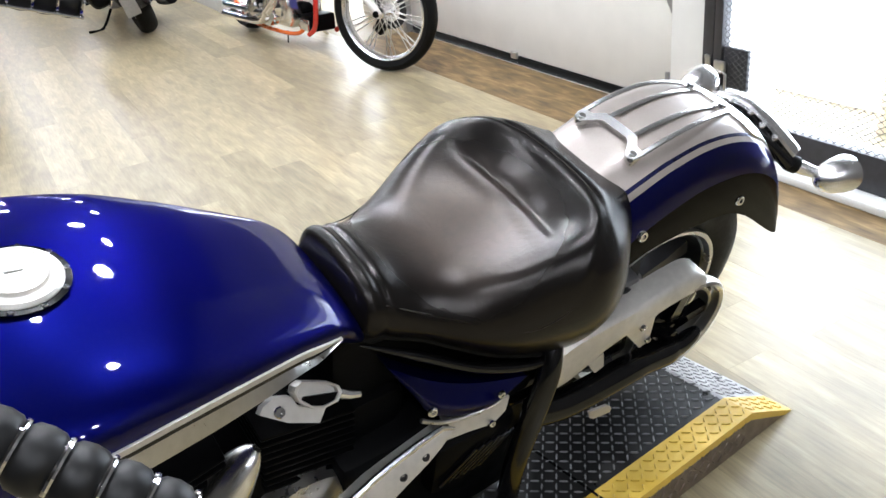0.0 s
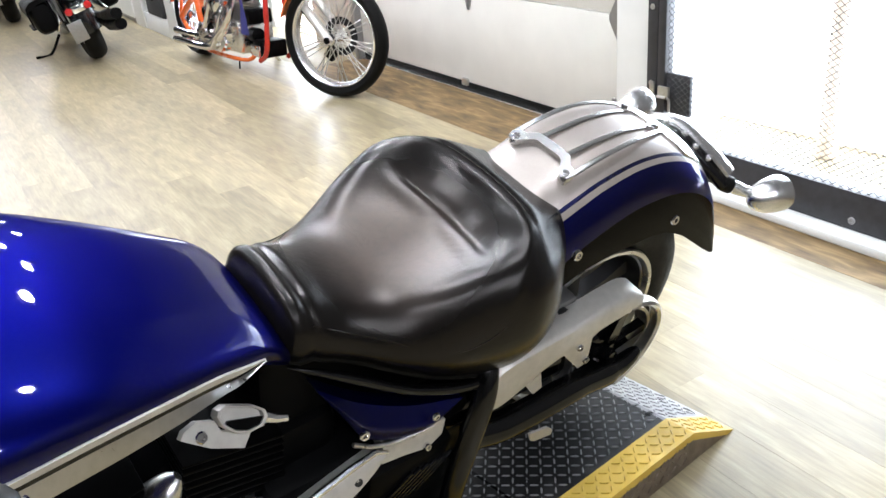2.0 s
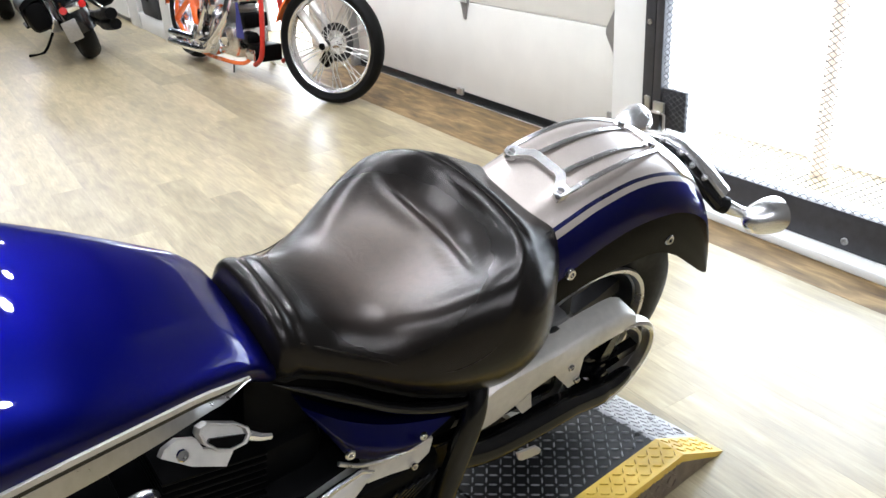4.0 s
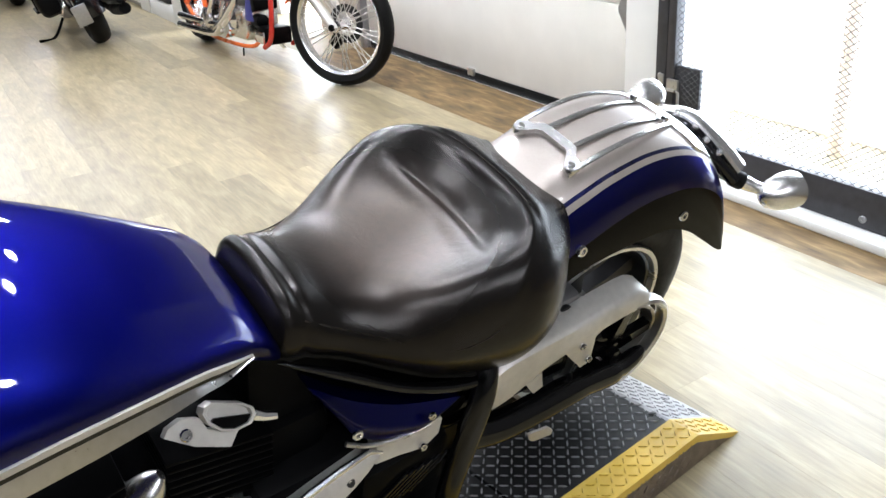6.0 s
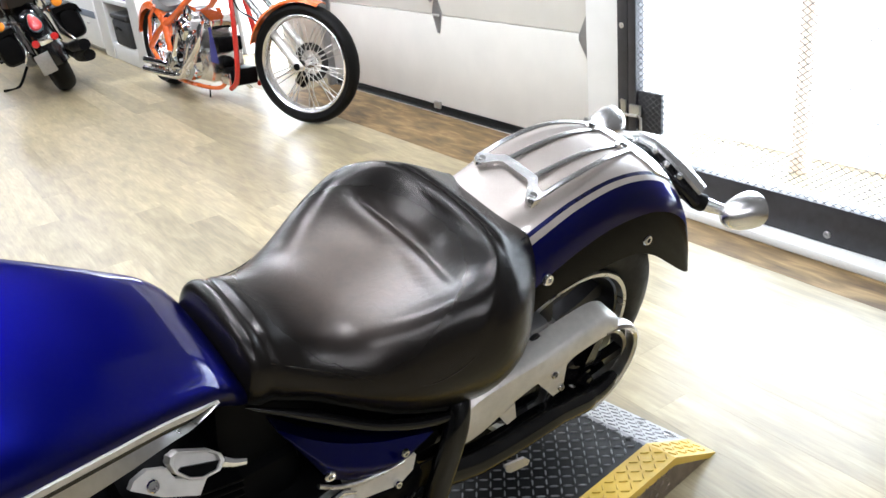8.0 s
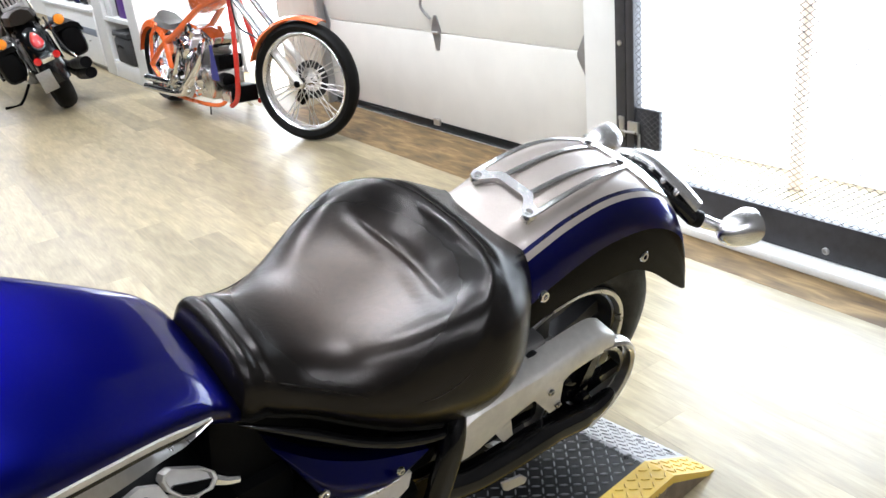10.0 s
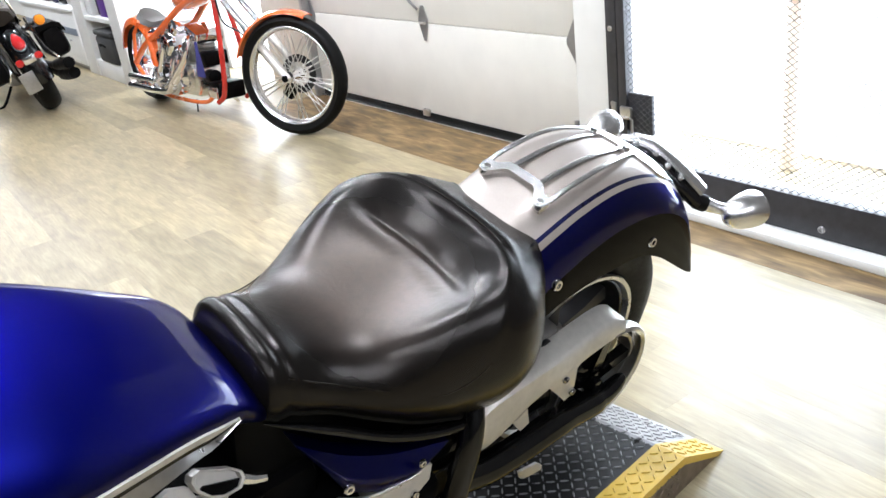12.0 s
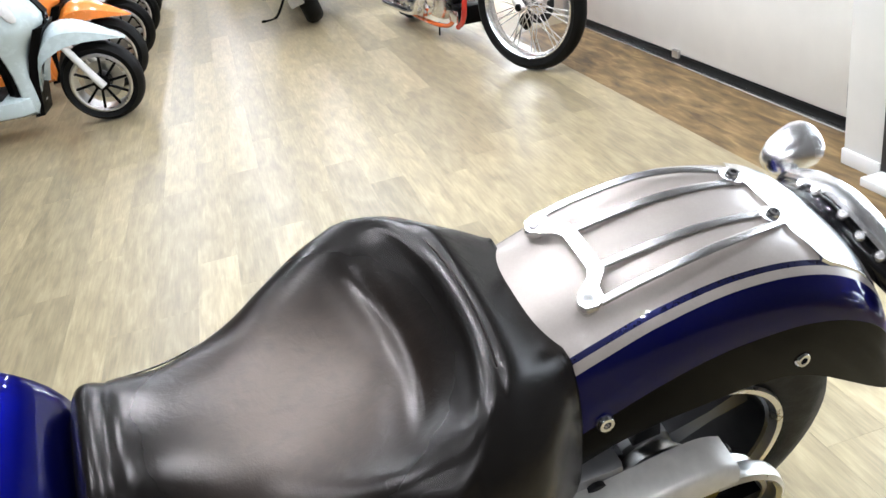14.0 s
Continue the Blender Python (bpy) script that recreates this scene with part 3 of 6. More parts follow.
sb = B()
n_u = 150
SEAT_A, SEAT_L = -0.302, 0.540
rings = [seat_ring(SEAT_A + SEAT_L * k / n_u) for k in range(n_u + 1)]
grid = np.array([[tuple(p) for p in r] for r in rings])
for _ in range(22):
    soft = grid.copy()
    soft[1:-1, 1:-1] = 0.5 * grid[1:-1, 1:-1] + 0.125 * (grid[:-2, 1:-1] + grid[2:, 1:-1] + grid[1:-1, :-2] + grid[1:-1, 2:])
    grid = soft
normal = np.cross(np.gradient(grid, axis=0), np.gradient(grid, axis=1))
normal /= np.linalg.norm(normal, axis=2, keepdims=True) + 1e-12
if normal[75, 35, 2] < 0:
    normal = -normal
# the seam that parts the sitting face from the boxing behind and below it
SEAM = [(-0.255, 0.099), (-0.208, 0.117), (-0.165, 0.141), (-0.119, 0.168), (-0.067, 0.199), (-0.034, 0.212), (-0.001, 0.222), (0.027, 0.227), (0.055, 0.224), (0.083, 0.208), (0.116, 0.177), (0.141, 0.135), (0.152, 0.087), (0.158, 0.04), (0.159, 0.0)]
SEAM_Z = [0.775, 0.755, 0.737, 0.724, 0.698, 0.708, 0.723, 0.752, 0.783, 0.812, 0.832, 0.845, 0.849, 0.848, 0.848]
line = np.array([tuple(p) for p in spline([Vector((u, v, z)) for (u, v), z in zip(SEAM, SEAM_Z)], 8)])
near = np.abs(grid) * np.array([0, 1, 0]) + grid * np.array([1, 0, 1])
gap = np.linalg.norm(near[:, :, None, :] - line[None, None], axis=3)
which = gap.argmin(axis=2)
gap = gap.min(axis=2)
out_of = np.linalg.norm(near[:, :, :2], axis=2) - np.linalg.norm(line[which][:, :, :2], axis=2)
side = np.where(out_of < 0, gap, -gap)
at_u = line[which][:, :, 0]
rear = np.clip((at_u - 0.0) / 0.07, 0, 1)
rear = rear * rear * (3 - 2 * rear)
u_, v_, w_s = grid[:, :, 0], grid[:, :, 1], grid[:, :, 2]
# rolled edge inside the seam, and the dip at the stitching
push = rear * (0.0030 * np.exp(-((side - 0.018) / 0.010) ** 2)) - (0.0012 + 0.0010 * rear) * np.exp(-(side / 0.0035) ** 2)
# the fold between the pan and the back bolster, with the pan's swell before it
fold = u_ - 0.076 + 0.045 * (v_ / 0.155) ** 2
fade = np.clip(1 - (np.abs(v_) / 0.150) ** 4, 0, 1) ** 2 * (w_s > 0.70)
push += fade * (0.0035 * np.exp(-((fold + 0.022) / 0.018) ** 2) - 0.0060 * np.exp(-(fold / np.where(fold > 0, 0.014, 0.007)) ** 2))
# the sewn groove behind the rolled nose
push += 0.0015 * np.exp(-((u_ + 0.284) / 0.012) ** 2) - 0.0038 * np.exp(-((u_ + 0.256) / 0.0090) ** 2)
grid = grid + normal * push[:, :, None]
rings = [[Vector(p) for p in r] for r in grid]
loft(sb, rings)
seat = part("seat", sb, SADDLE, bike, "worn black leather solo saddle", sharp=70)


def on_seat(u, k_half):
    """A place on the seat's left side: k_half from the hem (0) to the middle (1)."""
    f = min(max((u - SEAT_A) / SEAT_L, 0.0), 1.0) * n_u
    i0 = min(int(f), n_u - 1)
    i = k_half * (len(rings[0]) // 2)
    out = []
    for ring in (rings[i0], rings[i0 + 1]):
        a, b = ring[int(i)], ring[min(int(i) + 1, len(ring) - 1)]
        out.append(a.lerp(b, i - int(i)))
    return out[0].lerp(out[1], f - i0)


for s in (1, -1):
    pts = []
    for q in line[::4]:
        i = np.linalg.norm(near[:, :36] - q, axis=2).argmin()
        p = grid[:, :36].reshape(-1, 3)[i]
        pts.append(Vector((p[0], abs(p[1]) * s, p[2])))
    for _ in range(4):
        pts = pts[:1] + [(a + b * 2 + c) / 4 for a, b, c in zip(pts, pts[1:], pts[2:])] + pts[-1:]
    part("seam", tube(B(), spline(pts, 3), 0.0013, 6), LEATHER, seat, "stitched leather seam")
hem = [on_seat(-0.298 + 0.53 * k / 24, 0.0) for k in range(25)]
for s in (1, -1):
    part("hem", tube(B(), [Vector((p.x, p.y * s, p.z)) for p in hem], 0.006, 8), RUBBER, seat, "folded leather hem")

# --- rear fender
F_T = [(0.10, 0.745), (0.17, 0.785), (0.23, 0.808), (0.28, 0.825), (0.346, 0.842), (0.446, 0.850), (0.55, 0.832), (0.64, 0.786), (0.71, 0.715), (0.755, 0.625), (0.772, 0.545)]
F_BB = [(0.10, 0.690), (0.17, 0.728), (0.23, 0.753), (0.28, 0.774), (0.346, 0.800), (0.446, 0.817), (0.55, 0.799), (0.64, 0.751), (0.71, 0.680), (0.755, 0.595), (0.772, 0.532)]
F_BL = [(0.10, 0.60), (0.17, 0.63), (0.239, 0.652), (0.30, 0.672), (0.41, 0.680), (0.526, 0.672), (0.60, 0.636), (0.66, 0.592), (0.72, 0.546), (0.760, 0.518), (0.772, 0.514)]
fu = [0.10 + 0.672 * k / 48 for k in range(49)]


def fender_band(v0, v1, lift=0.0):
    """A band of the fender's skin across v0..v1 (0 middle, 1 the start of the dark skirt), 6 mm thick."""
    rows = []
    for u in fu:
        t, bb_ = curve1(F_T, u), curve1(F_BB, u)
        def place(q):
            s = -1 if q < 0 else 1
            q = abs(q)
            return Vector((u, s * 0.131 * q ** 0.97, t + 0.016 - (t + 0.016 - bb_) * q ** 3.4))
        steps = max(3, int(abs(v1 - v0) * 16))
        qs = [v0 + (v1 - v0) * k / steps for k in range(steps + 1)]
        outer = [place(q) + Vector((0, 0, lift)) for q in qs]
        inner = [Vector((p.x, p.y * 0.96, p.z - 0.008)) for p in outer[::-1]]
        rows.append(outer + inner)
    return rows


fender = part("rear_fender", loft(B(), fender_band(-0.75, 0.75)), SILVER, bike, "silver painted fender crown with blue sides")
for s in (-1, 1):
    a = s
    part("navy_line", loft(B(), fender_band(0.75 * a, 0.797 * a)), NAVY, fender, "navy pinstripe")
    part("silver_line", loft(B(), fender_band(0.797 * a, 0.866 * a)), SILVER, fender, "silver stripe")

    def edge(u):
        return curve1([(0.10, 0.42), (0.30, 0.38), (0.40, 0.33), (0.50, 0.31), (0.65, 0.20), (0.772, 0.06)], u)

    def flank(lower):
        """The fender's upright side: the painted upper part or the black skirt below it."""
        rows = []
        for u in fu:
            z1, z0 = curve1(F_BB, u), curve1(F_BL, u)
            f0, f1 = (edge(u) + 0.002, 1.0) if lower else (0.0, edge(u))
            o = []
            for k in range(5):
                f = f0 + (f1 - f0) * k / 4
                o.append(Vector((u, s * (0.131 + 0.020 * (1 - math.exp(-f / 0.25))), z1 + (z0 - z1) * f)))
            rows.append(o + [Vector((p.x, p.y - s * 0.008, p.z)) for p in o[::-1]])
        return rows

    skin = []
    for band, side in zip(fender_band(0.866 * s, 1.0 * s), flank(False)):
        half_b, half_s = len(band) // 2, len(side) // 2
        skin.append(band[:half_b] + side[1:half_s] + side[half_s:-1] + band[half_b:])
    part("blue_side", loft(B(), skin), BLUE, fender, "metallic blue flank")
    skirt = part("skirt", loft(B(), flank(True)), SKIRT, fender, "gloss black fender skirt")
    for u, z in ((0.267, 0.725), (0.555, 0.694)):
        part("bolt", bolt(B(), (u, s * 0.1455, z), (0, s, 0.2), 0.012, 0.009), CHROME, fender)
    part("bolt", bolt(B(), (0.70, s * 0.10, 0.685), (0.5, s * 0.6, 0.5), 0.009, 0.010), CHROME, fender)

# --- luggage rack

def rack_z(u):
    return curve1([(0.26, 0.845), (0.34, 0.867), (0.44, 0.876), (0.53, 0.860), (0.60, 0.830), (0.66, 0.79)], u)


near_edge = [(0.314, 0.024), (0.312, 0.043), (0.296, 0.060), (0.294, 0.076), (0.283, 0.083), (0.270, 0.079), (0.266, 0.068), (0.270, 0.058), (0.292, 0.040), (0.297, 0.030)]
outline = [(u, -v) for u, v in near_edge] + [(u, v) for u, v in near_edge[::-1]]
rk = loft(B(), [[Vector((u, v * f, 0.842 + (u - 0.262) * 0.30 + dz)) for u, v in outline] for dz, f in ((0.0, 1.0), (0.005, 1.0), (0.0065, 0.985))])
rack = part("luggage_rack", rk, POLISHED, bike, "chrome fender rack with curved rails", sharp=25)
for side_v in (-1, 1):
    for v0, v1, u0, drop in ((0.077, 0.050, 0.288, 0.003), (0.033, 0.032, 0.312, 0.007)):
        part("rail", tube(B(), [(u0 + (0.556 - u0) * k / 20, side_v * (v0 + (v1 - v0) * (k / 20) ** 3), rack_z(u0 + (0.556 - u0) * k / 20) - drop * math.sin(math.pi * k / 20) ** 0.5) for k in range(21)], 0.0062, 10, 0.5), POLISHED, rack)
    part("rail_end", loft(B(), [[Vector((0.548 + 0.019 * math.cos(q), side_v * 0.041 + 0.0155 * math.sin(q), rack_z(0.548 + 0.019 * math.cos(q)) + dz)) for q in [2 * math.pi * k / 20 for k in range(20)]] for dz in (-0.006, 0.002)]), POLISHED, rack, "chrome boss where two rails meet")
    part("bolt", bolt(B(), (0.548, side_v * 0.041, rack_z(0.548) + 0.001), (0.12, 0, 1), 0.009, 0.007), CHROME, rack)
for s in (-1, 1):
    pb = B()
    lathe(pb, [(0.008, -0.03), (0.008, 0.010), (0.0125, 0.012), (0.0135, 0.017), (0.0125, 0.0225), (0.009, 0.0235), (0.0085, 0.027), (0.006, 0.029), (0.0, 0.029)], 18, Matrix.Translation((0.279, s * 0.067, 0.8265)))
    part("mount", pb, POLISHED, rack)
pb = B()
rows = []
for k in range(11):
    u = 0.560 + 0.125 * k / 10
    half_w = 0.80 * min(1.0, 0.55 + 2.0 * k / 10) ** 0.8
    t, bb_ = curve1(F_T, u) + 0.016, curve1(F_BB, u)
    top_side = [Vector((u, 0.131 * half_w * (j / 6 - 1), t - (t - bb_) * abs(half_w * (j / 6 - 1)) ** 3.4 + 0.007 * math.sin(math.pi * min(1.0, 0.25 + k / 14)))) for j in range(13)]
    rows.append(top_side + [p - Vector((0, 0, 0.006)) for p in top_side[::-1]])
loft(pb, rows)
part("rear_plate", pb, SATIN, rack, "polished chrome rear bridge")

# --- tail lamp bar and signals
tail = part("tail_light", box(B(), (0.690, -0.045, 0.665), (0.742, 0.045, 0.745), 0.018), BLACKGLOSS, bike, "black tail lamp housing with a red lens")
part("lens", loft(B(), [[Vector((0.735 + dx, y, z)) for y, z in ((-w, 0.655), (w, 0.655), (w * 0.9, 0.700), (-w * 0.9, 0.700))] for dx, w in ((0, 0.05), (0.012, 0.048), (0.02, 0.035))]), RED, tail, "red lens")
part("crossbar", tube(B(), spline([(0.745, -0.125, 0.700), (0.71, -0.07, 0.742), (0.69, 0, 0.775), (0.71, 0.07, 0.742), (0.745, 0.125, 0.700)], 5), 0.018, 12, 0.85), BLACKGLOSS, tail, "black signal crossbar")
for v_, u_, w_ in ((-0.085, 0.713, 0.752), (-0.055, 0.700, 0.768), (-0.025, 0.692, 0.786), (0.025, 0.692, 0.786), (0.06, 0.702, 0.766)):
    part("bolt", bolt(B(), (u_, v_, w_), (-0.4, -0.25 if v_ < 0 else 0.25, 0.9), 0.0075, 0.009), SATIN, tail)
part("trim", tube(B(), spline([(0.760, -0.118, 0.722), (0.735, -0.065, 0.762), (0.722, 0, 0.785), (0.735, 0.065, 0.762), (0.760, 0.118, 0.722)], 5), 0.023, 12, 0.5), SATIN, tail, "chrome crossbar cover")
for s in (-1, 1):
    sig = part("turn_signal", lathe(B(), [(0.0, -0.066), (0.010, -0.064), (0.024, -0.052), (0.034, -0.030), (0.039, -0.004), (0.040, 0.018), (0.038, 0.026), (0.0, 0.028)], 28, to((0.822, s * 0.200, 0.695), (0.90, s * 0.215, 0.700))), SATIN, bike, "bullet-shaped chrome turn signal")
    part("stalk", tube(B(), spline([(0.748, s * 0.120, 0.702), (0.775, s * 0.150, 0.692), (0.800, s * 0.178, 0.688)], 5), [0.016, 0.016, 0.016, 0.015, 0.015, 0.014, 0.013, 0.013, 0.012, 0.012, 0.012], 12), SATIN, sig, "chrome stalk")
    part("boot", lathe(B(), [(0.019, 0), (0.019, 0.022), (0.017, 0.025)], 14, to((0.745, s * 0.118, 0.703), (0.775, s * 0.150, 0.692))), RUBBER, sig, "black rubber collar")
    part("bulb_lens", lathe(B(), [(0.0, 0.036), (0.018, 0.034), (0.035, 0.0268)], 24, to((0.822, s * 0.200, 0.695), (0.90, s * 0.215, 0.700))), CLEAR, sig, "clear lens")

# --- rear wheel
AX = Vector((0.427, 0.0, 0.402))
wheel = part("rear_wheel", lathe(B(), [(0.035, -0.07), (0.035, 0.07), (0.055, 0.05), (0.055, -0.05)], 24, axis_y(AX), closed=True), GREY, bike, "cast alloy wheel with wide tyre")
tyre_prof = [(0.208, -0.092), (0.230, -0.104), (0.265, -0.106), (0.296, -0.098), (0.318, -0.074), (0.329, -0.036), (0.331, 0.0), (0.329, 0.036), (0.318, 0.074), (0.296, 0.098), (0.265, 0.106), (0.230, 0.104), (0.208, 0.092), (0.2, 0.0)]
part("tyre", lathe(B(), tyre_prof, 56, axis_y(AX), closed=True), RUBBER, wheel, "wide black rubber tyre")
part("rim", lathe(B(), [(0.201, -0.096), (0.193, -0.09), (0.182, -0.03), (0.182, 0.03), (0.193, 0.09), (0.201, 0.096), (0.20, 0.0)], 56, axis_y(AX), closed=True), WHEELDARK, wheel, "dark alloy rim with polished lips")
for s in (-1, 1):
    part("rim_lip", lathe(B(), [(0.214, s * 0.100), (0.212, s * 0.107), (0.203, s * 0.106), (0.196, s * 0.090), (0.202, s * 0.092)], 56, axis_y(AX), closed=True), STEEL, wheel, "polished rim lip")
for k in range(5):
    q = 2 * math.pi * (k + 0.3) / 5
    d, e = Vector((math.cos(q), 0, math.sin(q))), Vector((-math.sin(q), 0, math.cos(q)))
    bm = B()
    loft(bm, [[AX + d * r + e * (w * a) + Vector((0, y, 0)) for a, y in ((-1, -0.055), (1, -0.055), (1, -0.02), (-1, -0.02))] for r, w in ((0.05, 0.024), (0.12, 0.016), (0.190, 0.024))])
    part("spoke", bm, WHEELDARK, wheel)
part("hub", lathe(B(), [(0.030, -0.125), (0.062, -0.122), (0.066, -0.085), (0.048, -0.060), (0.048, 0.05), (0.030, 0.06)], 28, axis_y(AX)), STEEL, wheel, "cast wheel hub")
for k in range(22):
    q = 2 * math.pi * k / 22
    d = Vector((math.cos(q), 0, math.sin(q)))
    part("sensor_tooth", box(B(), (-0.006, -0.004, -0.008), (0.006, 0.004, 0.008), 0.0015, Matrix.Translation(AX + d * 0.108 + Vector((0, -0.118, 0))) @ pose(0, 0, 0, 0, -math.degrees(q), 0)), WHEELDARK, wheel)
part("sensor_ring", lathe(B(), [(0.088, -0.121), (0.102, -0.121), (0.102, -0.115), (0.088, -0.115)], 40, axis_y(AX), closed=True), BLACKGLOSS, wheel, "black toothed ring")
cal = part("rear_caliper", box(B(), (0.225, -0.150, 0.535), (0.315, -0.095, 0.600), 0.014), GREY, bike, "grey cast brake caliper")
part("piston_cap", lathe(B(), [(0.020, 0), (0.020, 0.008), (0.012, 0.011), (0, 0.011)], 18, to((0.268, -0.150, 0.570), (0.268, -0.3, 0.58))), WHEELDARK, cal)
part("bolt", bolt(B(), (0.300, -0.150, 0.545), (0, -1, 0.1), 0.007, 0.006), STEEL, cal)
part("brake_line", tube(B(), spline([(0.235, -0.12, 0.595), (0.19, -0.13, 0.62), (0.12, -0.12, 0.60), (0.05, -0.10, 0.56)], 5), 0.005, 8), RUBBER, bike, "black brake hose")
pul = part("belt_pulley", lathe(B(), [(0.118, -0.185), (0.125, -0.186), (0.128, -0.150), (0.118, -0.150)], 48, axis_y(AX), closed=True), STEEL, wheel, "toothed belt pulley")
for k in range(5):
    q = 2 * math.pi * (k + 0.1) / 5
    d, e = Vector((math.cos(q), 0, math.sin(q))), Vector((-math.sin(q), 0, math.cos(q)))
    part("pulley_arm", loft(B(), [[AX + d * r + e * (w * a) + Vector((0, y, 0)) for a, y in ((-1, -0.182), (1, -0.182), (1, -0.160), (-1, -0.160))] for r, w in ((0.03, 0.016), (0.118, 0.012))]), BLACKGLOSS, pul)
part("axle_nut", lathe(B(), [(0.026, 0), (0.026, 0.02), (0.016, 0.022), (0.016, 0.034), (0, 0.036)], 6, to(AX + Vector((0, -0.165, 0)), AX + Vector((0, -0.3, 0)))), BLACKGLOSS, wheel)

# --- belt guard, lower cover, swingarm
VG = -0.205
gb = B()
upper = [(0.055, 0.545), (0.09, 0.572), (0.18, 0.580), (0.27, 0.584), (0.35, 0.594), (0.415, 0.596), (0.455, 0.578)]
lower = [(0.050, 0.470), (0.10, 0.470), (0.15, 0.490), (0.19, 0.510), (0.27, 0.528), (0.35, 0.543), (0.41, 0.547), (0.445, 0.545)]
ru = [Vector((*p, 0)) for p in upper]
uu = spline(ru, 5)
ll = spline([Vector((*p, 0)) for p in lower[:1] + lower[1:]], 5)
nn = 30
def samp(c, f):
    x = f * (len(c) - 1)
    i = min(int(x), len(c) - 2)
    return c[i].lerp(c[i + 1], x - i)
rows = []
for k in range(nn + 1):
    a, b = samp(uu, k / nn), samp(ll, k / nn)
    rows.append([Vector((b.x, VG, b.y)), Vector((a.x * 0.5 + b.x * 0.5, VG - 0.004, (a.y + b.y) / 2)), Vector((a.x, VG + 0.004, a.y - 0.006)), Vector((a.x, VG + 0.012, a.y)), Vector((a.x, VG + 0.055, a.y + 0.002)), Vector((a.x, VG + 0.055, a.y - 0.004)), Vector((a.x, VG + 0.014, a.y - 0.008)), Vector((b.x, VG + 0.006, b.y))])
guard = part("belt_guard", loft(gb, rows), CASTING, bike, "brushed silver upper belt guard")
for tri in ([(0.235, 0.53), (0.315, 0.54), (0.325, 0.455), (0.300, 0.450)], [(0.150, 0.49), (0.185, 0.505), (0.20, 0.455), (0.178, 0.448)]):
    bm = B()
    loft(bm, [[Vector((x, VG + dy, z)) for x, z in tri] for dy in (-0.001, 0.007)])
    part("bracket", bm, CASTING, guard, "silver guard bracket")
part("bolt", bolt(B(), (0.311, VG - 0.002, 0.474), (0, -1, 0), 0.008, 0.008), CHROME, guard)
part("bolt", bolt(B(), (0.275, VG - 0.004, 0.532), (0, -1, 0), 0.008, 0.008), CHROME, guard)
rim_pts = [(AX.x + 0.127 * math.cos(q), VG + 0.012, AX.z + 0.130 * math.sin(q) + 0.022) for q in [radians(92 - 165 * k / 20) for k in range(21)]]
part("guard_rim", tube(B(), rim_pts, 0.009, 8, 1.8, (0, 1, 0)), STEEL, guard, "curved silver rear lip")
part("lower_belt_cover", tube(B(), spline([(0.03, -0.198, 0.415), (0.10, -0.206, 0.400), (0.20, -0.208, 0.394), (0.30, -0.208, 0.392), (0.40, -0.207, 0.372), (0.46, -0.205, 0.366), (0.515, -0.20, 0.378)], 5), [0.030] * 16 + [0.028] * 6 + [0.024, 0.023, 0.022, 0.021, 0.020, 0.019, 0.017, 0.014, 0.010], 14), BLACKGLOSS, bike, "gloss black lower belt cover")
part("tab", loft(B(), [[Vector((u, v, w)) for u, w in ((0.210, 0.292), (0.268, 0.276), (0.290, 0.250), (0.288, 0.236), (0.236, 0.250), (0.222, 0.262))] for v in (-0.203, -0.198)]), CASTING, bike, "small pale metal tab")
part("belt", tube(B(), [(0.02, -0.165, 0.32), (0.30, -0.165, 0.29), (0.43, -0.165, 0.285)], 0.012, 8, 0.4), RUBBER, bike, "black toothed drive belt")
for s in (-1, 1):
    sw = part("swingarm", tube(B(), [(0.0, s * 0.13, 0.42), (0.2, s * 0.135, 0.42), (0.44, s * 0.14, 0.412)], 0.035, 12, 1.3), BLACKGLOSS, bike, "black swingarm leg")

# --- under the seat: frame, trim tube, side cover, hanging guard bar
part("seat_rail", tube(B(), spline([(-0.29, -0.085, 0.690), (-0.20, -0.122, 0.648), (-0.10, -0.158, 0.592), (0.0, -0.180, 0.556), (0.10, -0.186, 0.535)], 6), [0.0015 + 0.0015 * min(k, 6) for k in range(25)], 14, 0.9), BLACKGLOSS, bike, "black rolled trim under the saddle")
part("frame", box(B(), (-0.34, -0.085, 0.44), (0.16, 0.085, 0.74), 0.02), BLACK, bike, "black steel frame and airbox")
bm = B()
cover_rows = []
for k in range(15):
    f = k / 14
    u = -0.258 + 0.268 * f
    top = curve1([(0, 0.652), (0.2, 0.610), (0.40, 0.580), (0.65, 0.550), (1, 0.523)], f)
    bot = curve1([(0, 0.648), (0.09, 0.606), (0.18, 0.562), (0.24, 0.531), (0.42, 0.505), (0.7, 0.500), (0.9, 0.512), (1, 0.522)], f)
    v = curve1([(0, -0.132), (0.4, -0.168), (1, -0.193)], f)
    fat = 0.030 * min(1.0, (top - bot) / 0.05)
    shape = [(0.0, 0.0), (0.2, 0.42), (0.40, 0.84), (0.46, 0.96), (0.52, 1.0), (0.60, 0.98), (0.8, 0.88), (0.93, 0.78), (1.0, 0.55)]
    cover_rows.append([Vector((u, v + 0.045, top))] + [Vector((u, v + 0.012 - fat * out, top + (bot - top) * g)) for g, out in shape] + [Vector((u, v + 0.045, bot))])
scv = part("side_cover", loft(bm, cover_rows), BLUE, bike, "metallic blue side cover with chrome screws")
part("screw", bolt(B(), (-0.200, -0.177, 0.560), (-0.1, -1, 0.2), 0.010, 0.006), CHROME, scv)
part("screw", bolt(B(), (-0.068, -0.199, 0.543), (0, -1, 0.1), 0.008, 0.006), CHROME, scv)
